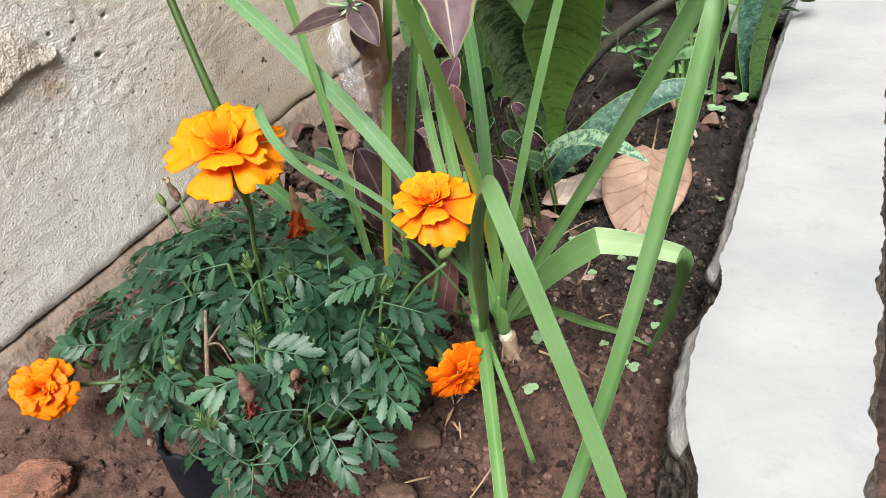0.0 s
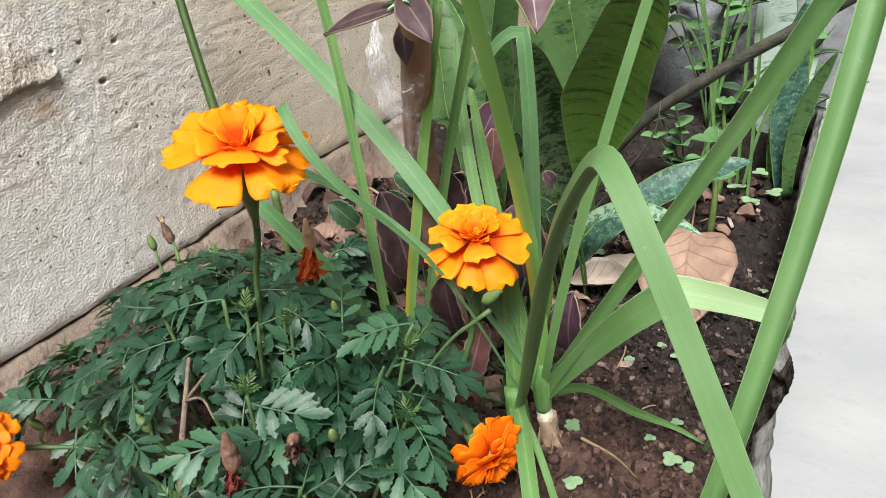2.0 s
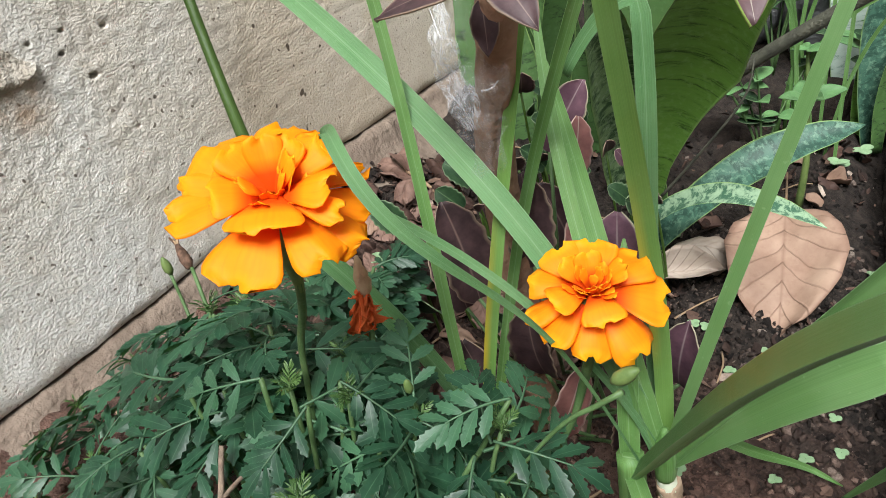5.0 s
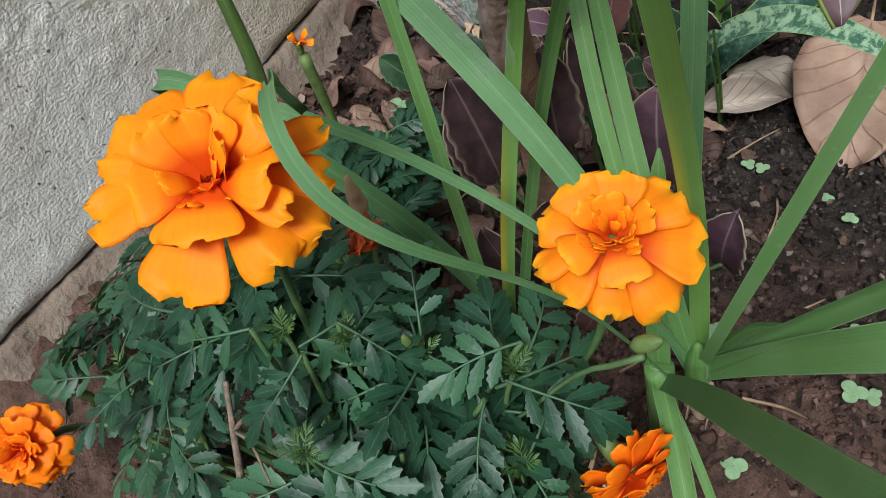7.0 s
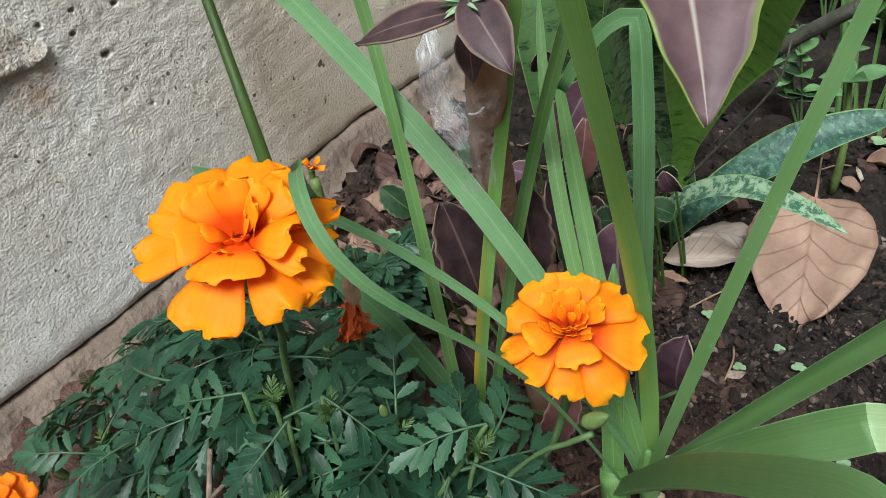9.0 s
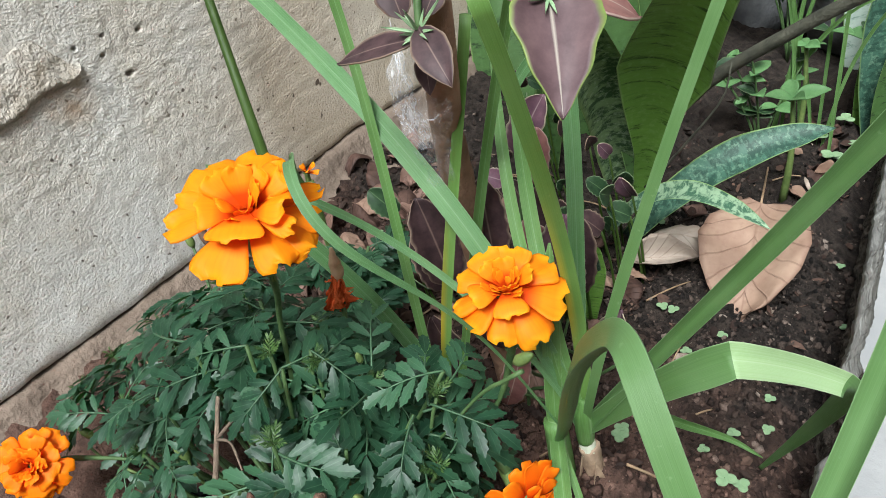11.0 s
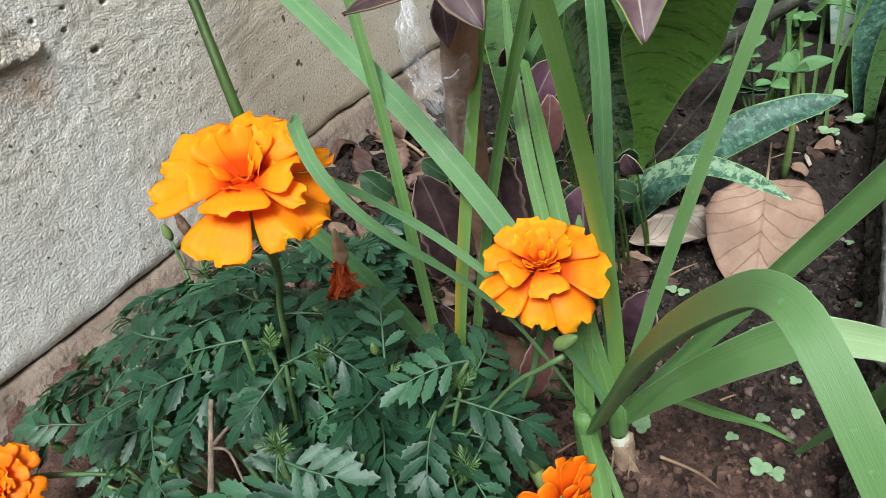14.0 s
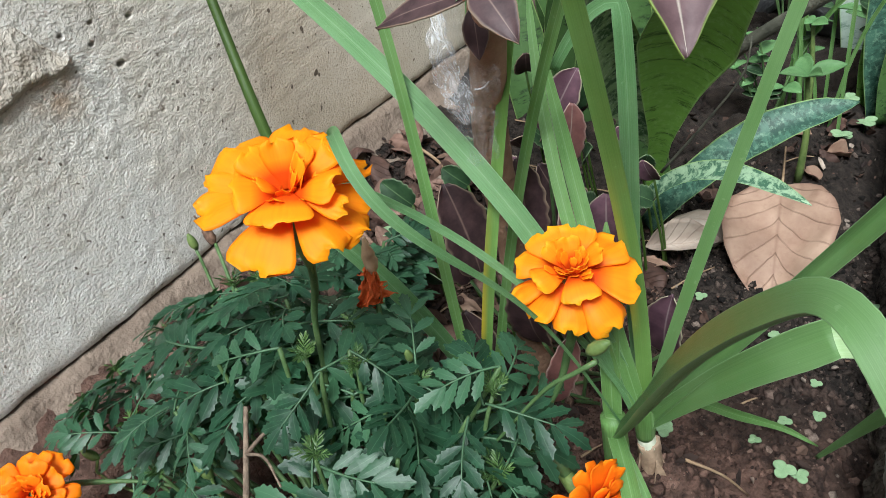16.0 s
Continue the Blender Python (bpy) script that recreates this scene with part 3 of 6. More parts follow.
def broad_leaf(name, parent, root, tip, facing, half, mat, kind="ovate", label="", seed=0, lobes=0, lobe_depth=0.0, droop=0.4, cup=0.15):
    root, tip = Vector(root), Vector(tip)
    length = (tip - root).length
    me = blade(name, length, leaf_outline(kind, half), mat, 10, 26 if lobes else 16, cup, droop, 0.015, seed, 0.0007, lobes, lobe_depth)
    return part(name, me, parent, label, frame_of(root, tip - root, facing))


# ---- ground, wall, kerb ----
def kerb_edge(y):
    """The left edge of the kerb's top."""
    base = float(np.interp(y, [-0.8, 0.203, 0.215, 0.236, 0.260, 0.287, 0.322, 0.337, 0.352, 0.366, 0.384, 0.42, 0.456, 0.609, 0.722, 0.9, 2.0], [0.55, 0.424, 0.421, 0.410, 0.401, 0.396, 0.391, 0.3925, 0.3935, 0.390, 0.384, 0.383, 0.378, 0.358, 0.346, 0.329, 0.215]))
    return base + 0.0010 * noise.noise(Vector((y * 47, 1.7, 0))) + 0.0010 * noise.noise(Vector((y * 133, 5.2, 0))) + 0.0008 * noise.noise(Vector((y * 390, 2.2, 0)))


def crack_z(y):
    return float(np.interp(y, [-0.5, 0.107, 0.19, 0.235, 0.42, 1.2], [0.03, 0.072, 0.081, 0.086, 0.115, 0.16]))


def soil_height(x, y):
    reach = max(0.11, min(0.24, 0.11 + 0.5 * (y - 0.22)))
    z = (crack_z(y) - 0.016) * max(0.0, min(1.0, (reach - x) / reach)) ** 1.2
    gap = kerb_edge(y) - 0.012 - x
    if gap < 0.035:
        z -= 0.022 * min(1.0, (0.035 - gap) / 0.03)
    z += 0.052 * max(0.0, 1 - ((x - 0.302) ** 2 + (y - 0.255) ** 2) / 0.040**2)
    z += 0.012 * noise.noise(Vector((x * 9, y * 9, 0.3))) + 0.006 * noise.noise(Vector((x * 28, y * 28, 2.3)))
    z += 0.0040 * noise.noise(Vector((x * 80, y * 80, 4.3))) + 0.0052 * abs(noise.noise(Vector((x * 170, y * 170, 9.3))))
    return z


def build_ground():
    xs = np.r_[-30, -8, -2, -0.5, np.arange(-0.04, 0.48, 0.0028), 0.6, 1.2, 4, 12, 40]
    ys = np.r_[-30, -8, -2, -0.6, -0.25, np.arange(-0.1, 0.62, 0.0034), np.arange(0.63, 1.1, 0.012), 1.4, 2.2, 5, 14, 40]
    verts = []
    for y in ys:
        for x in xs:
            inside = -0.05 < x < 0.5 and -0.3 < y < 1.2
            verts.append((x, y, soil_height(x, y) if inside else -0.02))
    k = len(xs)
    faces = [(j * k + i, j * k + i + 1, (j + 1) * k + i + 1, (j + 1) * k + i) for j in range(len(ys) - 1) for i in range(k - 1)]
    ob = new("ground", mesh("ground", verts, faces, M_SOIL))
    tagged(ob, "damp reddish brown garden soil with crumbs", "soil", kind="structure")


def wall_relief(y, z):
    d = 0.0006 * noise.noise(Vector((y * 22, z * 22, 0.7))) + 0.0004 * noise.noise(Vector((y * 95, z * 120, 3.7)))
    d += 0.0005 * noise.noise(Vector((y * 190, z * 230, 6.1)))
    for py, pz, r in ((0.2571, 0.2185, 0.0022), (0.2454, 0.2332, 0.0014), (0.2718, 0.2407, 0.0016), (0.2705, 0.186, 0.0012), (0.2494, 0.2437, 0.0012), (0.2313, 0.2419, 0.0012)):
        q = ((y - py) / r) ** 2 + ((z - pz) / (r * 0.55)) ** 2
        d -= 0.0070 * math.exp(-q * q)
    return d


def build_wall():
    ys = np.r_[-3.0, -0.8, -0.1, np.arange(0.0, 0.20, 0.0026), np.arange(0.20, 0.30, 0.0008), np.arange(0.30, 0.52, 0.0026), np.arange(0.53, 1.0, 0.012), 1.3, 2.2]
    vs = np.r_[np.arange(0.0, 0.09, 0.0024), np.arange(0.09, 0.17, 0.0009), np.arange(0.17, 0.24, 0.0024), 0.27, 0.33, 0.40, 0.48]
    verts = []
    for v in vs:
        for y in ys:
            z = crack_z(y) + v
            edge = 0.0022 * math.exp(-v / 0.0025) * (1 + 0.8 * noise.noise(Vector((y * 60, 4.4, 0))))
            verts.append((wall_relief(y, z) - edge, y, z))
    k = len(ys)
    n1 = len(verts)
    faces = [(j * k + i, j * k + i + 1, (j + 1) * k + i + 1, (j + 1) * k + i) for j in range(len(vs) - 1) for i in range(k - 1)]
    verts += [(-0.16, ys[0], -0.05), (-0.16, ys[-1], -0.05), (-0.16, ys[0], crack_z(ys[0]) + 0.48), (-0.16, ys[-1], crack_z(ys[-1]) + 0.48)]
    top = (len(vs) - 1) * k
    faces += [(n1, n1 + 2, n1 + 3, n1 + 1), (top, top + k - 1, n1 + 3, n1 + 2)]
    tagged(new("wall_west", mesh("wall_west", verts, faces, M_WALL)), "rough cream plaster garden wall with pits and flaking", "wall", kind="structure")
    # an upper coat of plaster that has come away along a ragged line
    verts = []
    ys = np.arange(0.06, 0.2305, 0.0013)
    rows = 16
    for y in ys:
        low = float(np.interp(y, [0.06, 0.186, 0.205, 0.22, 0.2285, 0.231], [0.19, 0.2155, 0.2225, 0.2238, 0.228, 0.2325]))
        low += 0.0016 * noise.noise(Vector((y * 150, 2.0, 4.0))) + 0.001 * noise.noise(Vector((y * 420, 5.0, 1.0)))
        for k in range(rows):
            v = k / (rows - 1)
            z = low + 0.034 * v * min(1.0, (0.2315 - y) / 0.02)
            lift = 0.0036 * (1 - v) ** 1.3 * min(1.0, v * 9) * (0.75 + 0.9 * noise.noise(Vector((y * 110, z * 110, 1.5)))) * min(1.0, (0.2318 - y) / 0.006)
            verts.append((wall_relief(y, z) + lift + (0.0005 if 0 < v < 0.9 else -0.0015) + 0.0006 * noise.noise(Vector((y * 400, z * 400, 2.5))), y, z))
    faces = [(j * rows + i, (j + 1) * rows + i, (j + 1) * rows + i + 1, j * rows + i + 1) for j in range(len(ys) - 1) for i in range(rows - 1)]
    tagged(new("plaster_flake", mesh("plaster_flake", verts, faces, M_FLAKE)), "pale flaking plaster coat with a ragged lower edge", "plaster", kind="structure")
    verts = []
    ys = np.arange(-0.3, 0.9, 0.0022)
    prof = [(-0.05, 0.0), (-0.004, -0.0015), (0.0025, -0.004), (0.004, -0.008), (0.006, -0.013), (0.009, -0.019), (0.013, -0.026), (0.019, -0.030), (0.026, -0.034), (0.031, -0.039), (0.0325, -0.055), (0.033, -0.10)]
    for y in ys:
        for x, dz in prof:
            a = 0.003 * noise.noise(Vector((y * 45, dz * 60, 8.0))) + 0.0015 * noise.noise(Vector((y * 160, dz * 160, 3.0)))
            verts.append((x + a, y, crack_z(y) + dz + 0.4 * a))
    k = len(prof)
    faces = [(j * k + i, (j + 1) * k + i, (j + 1) * k + i + 1, j * k + i + 1) for j in range(len(ys) - 1) for i in range(k - 1)]
    tagged(new("wall_footing", mesh("wall_footing", verts, faces, M_FOOT)), "earth stained footing under the plaster wall", "footing", kind="structure")


def kerb_shoulder(y):
    """1 where the kerb keeps its rendered shoulder, 0 where it has broken away."""
    return float(np.interp(y, [0.228, 0.238, 0.318, 0.336, 0.364, 0.386], [0, 1, 1, 0, 0, 1])) if y > 0.1 else 0.6


def build_kerb():
    ys = np.r_[np.arange(-0.5, 0.1, 0.02), np.arange(0.1, 0.62, 0.0018), np.arange(0.62, 1.6, 0.008)]
    verts, slots, faces = [], [], []
    depth = ([-0.06, -0.03, 0.0, 0.012, 0.022, 0.034], [-0.012, -0.0135, -0.012, -0.011, -0.010, -0.009])
    heights, skins, tops = np.linspace(-0.06, 0.034, 36), 6, 9
    n0 = len(heights)
    n1 = n0 + skins
    cols = n1 + tops + 3
    for y in ys:
        e, s = kerb_edge(y), kerb_shoulder(y)
        low = 0.0035 * noise.noise(Vector((y * 60, 8.8, 0))) + 0.0007 * noise.noise(Vector((y * 190, 2.8, 0)))
        for z in heights:
            a = 0.0060 * noise.noise(Vector((y * 55, z * 80, 0.3))) + 0.0038 * noise.noise(Vector((y * 130, z * 190, 1.0))) + 0.0024 * noise.noise(Vector((y * 270, z * 260, 4.0)))
            dx = float(np.interp(z, *depth))
            back = (1 - s) * 0.008 * max(0.0, z / 0.034) + s * 0.0035 * (z > 0.0)
            verts.append((e + dx + back + a * (1 - 0.35 * s), y, z + 0.4 * a + s * low * max(0.0, z / 0.034)))
        for k in range(skins):
            f = k / (skins - 1)
            a = 0.0006 * noise.noise(Vector((y * 40, f * 14, 6.0))) * (1 - f) + (1 - s) * 0.0035 * noise.noise(Vector((y * 150, f * 4, 1.0))) * (1 - f)
            dx = (-0.0092 * s - 0.0012 * (1 - s)) * (1 - f) ** 1.5
            verts.append((e + dx + a, y, 0.0365 + s * low * (1 - f) + 0.0172 * f ** 0.8))
        verts.append((e, y, 0.0537))
        right = float(np.interp(y, [-0.8, 0.2, 0.262, 0.298, 0.45, 0.9, 2.0], [0.60, 0.490, 0.484, 0.480, 0.467, 0.422, 0.308])) + 0.004 * noise.noise(Vector((y * 40, 9.1, 0))) + 0.002 * noise.noise(Vector((y * 130, 4.1, 0)))
        for i in range(1, tops):
            x = e + (right - e) * i / (tops - 1)
            verts.append((x, y, 0.055 + 0.0010 * noise.noise(Vector((x * 25, y * 25, 7)))))
        last = verts[-1]
        a = 0.004 * noise.noise(Vector((y * 130, 6.0, 6.0)))
        verts += [last, (right + 0.004 + a, y, 0.025), (right + 0.008 - a, y, -0.06)]
    for j in range(len(ys) - 1):
        shoulder = kerb_shoulder(ys[j]) > 0.45
        for i in range(cols - 1):
            if i == n1 - 1 or i == n1 + tops - 1:
                continue
            faces.append((j * cols + i, j * cols + i + 1, (j + 1) * cols + i + 1, (j + 1) * cols + i))
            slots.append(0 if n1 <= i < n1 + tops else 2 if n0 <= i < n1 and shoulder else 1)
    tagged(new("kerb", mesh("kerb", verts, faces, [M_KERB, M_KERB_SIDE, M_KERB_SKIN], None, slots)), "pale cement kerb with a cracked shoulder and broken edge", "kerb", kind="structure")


build_ground()
build_wall()
build_kerb()


# ---- strap-leaved bulb plants ----
B3 = (0.301, 0.2528, 0.079)
B0 = (0.2905, 0.2452, 0.076)


def taper(w, base=0.75, tip=0.12):
    return [(0, w * base), (0.12, w), (0.7, w * 0.95), (0.92, w * 0.55), (1, w * tip)]


def even(w):
    return [(0, w * 0.8), (0.15, w), (1, w * 0.95)]


def build_bulb_plant():
    t = thing("bulb_plant", (0.300, 0.254, 0.01), "tall bulb plant with arching strap leaves in soil", "plant")
    folded = np.vstack([bez([B0, (0.321, 0.213, 0.139), (0.342, 0.173, 0.200), (0.371, 0.152, 0.2335)], 30), bez([(0.377, 0.146, 0.2365), (0.387, 0.134, 0.233), (0.403, 0.130, 0.200), (0.430, 0.110, 0.155)], 30)])
    part("strap_leaf", ribbon("folded_leaf", soften(resample(folded, 90), 2), [(0, 0.0060), (0.12, 0.0074), (0.3, 0.0078), (0.44, 0.0068), (0.52, 0.0064), (0.6, 0.0060), (1, 0.0056)], M_STRAP_SMOOTH, 0.62, 0.0, [(0, (-0.7, -0.3, 0.5)), (0.2, (-0.75, -0.25, 0.55)), (0.38, (-0.5, -0.42, 0.6)), (0.5, (-0.1, -0.6, 0.75)), (0.62, (-0.05, -0.6, 0.8)), (1, (-0.1, -0.5, 0.85))]), t, "sharply folded green strap leaf")
    up = bez([B3, (0.337, 0.249, 0.141), (0.374, 0.239, 0.199), (0.415, 0.229, 0.272)], 30)
    down = bez([(0.418, 0.227, 0.272), (0.413, 0.200, 0.222), (0.406, 0.172, 0.160), (0.390, 0.140, 0.093)], 30)
    part("strap_leaf", ribbon("folded_leaf", soften(resample(np.vstack([up, down]), 90), 4), [(0, 0.0058), (0.15, 0.0066), (0.4, 0.0064), (0.52, 0.0072), (0.7, 0.0066), (1, 0.0060)], M_STRAP_SMOOTH, 0.25, 0.6), t, "tall green strap leaf folded at its top")
    broad = np.vstack([bez([B3, (0.332, 0.247, 0.121), (0.347, 0.239, 0.140), (0.365, 0.243, 0.153)], 26), bez([(0.367, 0.245, 0.152), (0.383, 0.260, 0.144), (0.397, 0.263, 0.139)], 20), bez([(0.397, 0.265, 0.135), (0.385, 0.305, 0.080), (0.355, 0.332, 0.005)], 20)])
    part("strap_leaf", ribbon("broad_leaf", resample(broad, 100), [(0, 0.007), (0.18, 0.0118), (0.30, 0.0135), (0.35, 0.0118), (0.44, 0.0090), (0.48, 0.0078), (0.75, 0.0062), (1, 0.002)], [M_STRAP_SMOOTH, M_STRAP_PALE], 0.07, 0.3, slots_at=(0.33, 0.46)), t, "broad strap leaf bent over, pale underside showing")
    part("strap_leaf", ribbon("leaf", bez([B3, (0.320, 0.236, 0.157), (0.352, 0.264, 0.275)], 26), even(0.0042), M_STRAP_SMOOTH, 0.45, 0.05), t)
    part("strap_leaf", ribbon("leaf", bez([B3, (0.297, 0.268, 0.136), (0.291, 0.256, 0.199), (0.295, 0.222, 0.275)], 30), even(0.0066), M_STRAP_YELLOW, 0.5, 0.05), t, "green strap leaf with a yellowing patch")
    bent = np.vstack([bez([B3, (0.278, 0.29, 0.14), (0.287, 0.285, 0.183), (0.281, 0.29, 0.235)], 26), bez([(0.279, 0.292, 0.239), (0.268, 0.290, 0.240), (0.255, 0.285, 0.215)], 14)])
    part("strap_leaf", ribbon("bent_leaf", resample(bent, 40), [(0, 0.005), (0.3, 0.0068), (0.8, 0.0068), (1, 0.004)], M_STRAP_BLUE, 0.12), t, "pale ribbed strap leaf bent over at its tip")
    part("strap_leaf", ribbon("leaf", bez([B3, (0.272, 0.252, 0.150), (0.243, 0.290, 0.195), (0.228, 0.318, 0.238)], 26), taper(0.0055), M_STRAP, 0.25), t)
    part("strap_leaf", ribbon("leaf", bez([B3, (0.288, 0.245, 0.150), (0.250, 0.298, 0.180), (0.215, 0.345, 0.205)], 26), taper(0.0068), M_STRAP, 0.25), t)
    part("strap_leaf", ribbon("leaf", bez([B3, (0.275, 0.248, 0.160), (0.235, 0.255, 0.198), (0.150, 0.262, 0.257), (0.11, 0.265, 0.28)], 30), even(0.0092), M_STRAP_BLUE, 0.12), t, "leaning ribbed strap leaf reaching to the wall")
    curl = np.vstack([bez([(0.296, 0.244, 0.082), (0.281, 0.206, 0.175), (0.284, 0.200, 0.199), (0.255, 0.152, 0.195), (0.265, 0.168, 0.258), (0.220, 0.199, 0.221)], 40), bez([(0.218, 0.200, 0.219), (0.213, 0.203, 0.213), (0.212, 0.208, 0.203)], 10)])
    part("strap_leaf", ribbon("thin_leaf", resample(curl, 50), [(0, 0.0010), (0.3, 0.0013), (0.5, 0.0020), (0.70, 0.0040), (0.88, 0.0048), (1, 0.003)], M_STRAP_BLUE, 0.12), t, "narrow curled leaf lying over a marigold")
    part("strap_leaf", ribbon("thin_leaf", resample(np.vstack([bez([B3, (0.275, 0.240, 0.152), (0.233, 0.217, 0.190), (0.203, 0.212, 0.196)], 26), spline([(0.199, 0.2115, 0.1968), (0.170, 0.209, 0.200), (0.150, 0.2072, 0.2015), (0.1382, 0.2065, 0.199), (0.139, 0.209, 0.194)], 20)]), 46), [(0, 0.0028), (0.6, 0.0032), (0.8, 0.0055), (0.96, 0.007), (1, 0.005)], M_STRAP_BLUE, 0.2), t, "narrow leaf running behind the large flower")
    part("strap_leaf", ribbon("thin_leaf", spline([B3, (0.306, 0.290, 0.060), (0.320, 0.322, 0.028), (0.338, 0.338, 0.012), (0.354, 0.342, 0.003)], 30), taper(0.0052), M_STRAP, 0.16, 0.5), t, "thin green leaf trailing on the soil")
    part("strap_leaf", ribbon("leaf", bez([B0, (0.306, 0.225, 0.088), (0.345, 0.165, 0.046)], 22), even(0.0072), M_STRAP, 0.14, 0.45), t, "pale leaf hanging down to the soil")
    part("strap_leaf", ribbon("thin_leaf", bez([B0, (0.316, 0.220, 0.086), (0.335, 0.212, 0.020)], 20), even(0.0032), M_STRAP, 0.3), t)
    part("strap_leaf", ribbon("leaf", bez([B0, (0.287, 0.252, 0.125), (0.283, 0.265, 0.165)], 16), taper(0.008), M_STRAP, 0.25), t)
    neck = spline([(0.3018, 0.2545, 0.060), (0.3015, 0.2535, 0.066), (0.301, 0.2525, 0.0745)], 12)
    part("neck", tube("neck", neck, [0.0036, 0.0039, 0.0037], M_NECK, 12), t, "white leaf sheath of the bulb")
    part("neck", tube("neck", spline([(0.301, 0.2527, 0.0715), (0.3011, 0.2526, 0.079), (0.3010, 0.2526, 0.087), (0.3008, 0.2526, 0.096)], 14), [0.0038, 0.0046, 0.0040, 0.0010], M_STRAP, 12), t, "green sheath of the rolled leaf bases")
    sheath = spline([(0.303, 0.2585, 0.005), (0.3025, 0.2562, 0.03), (0.3020, 0.2548, 0.056), (0.3016, 0.2538, 0.0685)], 24)
    part("dry_sheath", tube("dry_sheath", sheath, [0.0036, 0.0032, 0.0042, 0.0047, 0.0044], M_PAPER, 15, 0.4, 5), t, "dry papery brown sheath")
    for k, (dx, dy) in enumerate(((0.006, -0.004), (-0.005, -0.003), (0.003, 0.005))):
        broad_leaf("dry_sheath", t, (0.302 + dx * 0.5, 0.2555 + dy * 0.5, 0.035), (0.302 + dx, 0.2545 + dy, 0.060), (dx, dy, 0.001), 0.0034, M_PAPER, "ovate", "torn papery sheath", 70 + k, 0, 0, 0.4, 0.5)
    neck2 = spline([(0.291, 0.251, 0.008), (0.2905, 0.248, 0.05), (0.2905, 0.2452, 0.085)], 16)
    part("neck", tube("neck", neck2, [0.008, 0.006, 0.0052], M_STRAP, 12), t)


def build_back_plant():
    t = thing("bulb_plant", (0.218, 0.255, 0.02), "strap-leaved bulb plant growing behind the marigold", "plant")
    g = (0.220, 0.250, 0.03)
    part("strap_leaf", ribbon("leaf", bez([g, (0.217, 0.240, 0.12), (0.210, 0.256, 0.195), (0.200, 0.252, 0.275)], 26), even(0.0048), M_STRAP, 0.35), t)
    part("strap_leaf", ribbon("leaf", bez([g, (0.236, 0.232, 0.11), (0.239, 0.262, 0.180), (0.252, 0.270, 0.255)], 26), even(0.005), M_STRAP_YELLOW, 0.35), t)
    part("strap_leaf", ribbon("leaf", bez([g, (0.215, 0.295, 0.12), (0.235, 0.288, 0.185), (0.290, 0.250, 0.275)], 22), even(0.0048), M_STRAP, 0.3), t)
    kink = np.vstack([bez([(0.215, 0.252, 0.07), (0.195, 0.246, 0.118), (0.168, 0.223, 0.168)], 18), bez([(0.165, 0.223, 0.172), (0.160, 0.226, 0.180), (0.154, 0.230, 0.184)], 10)])
    part("strap_leaf", ribbon("bent_leaf", resample(kink, 30), even(0.0085), M_STRAP_BLUE, 0.2), t)
    part("stem", tube("stem", bez([(0.166, 0.222, 0.190), (0.086, 0.276, 0.118), (0.040, 0.300, 0.222), (0.022, 0.310, 0.272)], 26), [0.0030, 0.0034, 0.0030, 0.0028], M_STEM_DARK, 9), t, "dark green flower stem leaning to the wall")


build_bulb_plant()
build_back_plant()


# ---- marigold ----
RIGHT = Vector((0.82, 0.57, 0)).normalized()


def petal_mesh(seed, kind, mat):
    outline = {
        "wide": [(0, 0.08), (0.3, 0.26), (0.6, 0.46), (0.8, 0.56), (0.92, 0.50), (0.98, 0.36), (1, 0.22)],
        "mid": [(0, 0.10), (0.3, 0.28), (0.6, 0.45), (0.8, 0.52), (0.92, 0.46), (0.98, 0.33), (1, 0.2)],
        "slim": [(0, 0.10), (0.4, 0.16), (0.75, 0.24), (0.92, 0.2), (1, 0.1)],
    }[kind]
    return blade("petal", 1.0, outline, mat, 13, 12, -0.16, 0.72 if kind == "wide" else 0.45, 0.058 if kind != "slim" else 0.05, seed, 0.012)


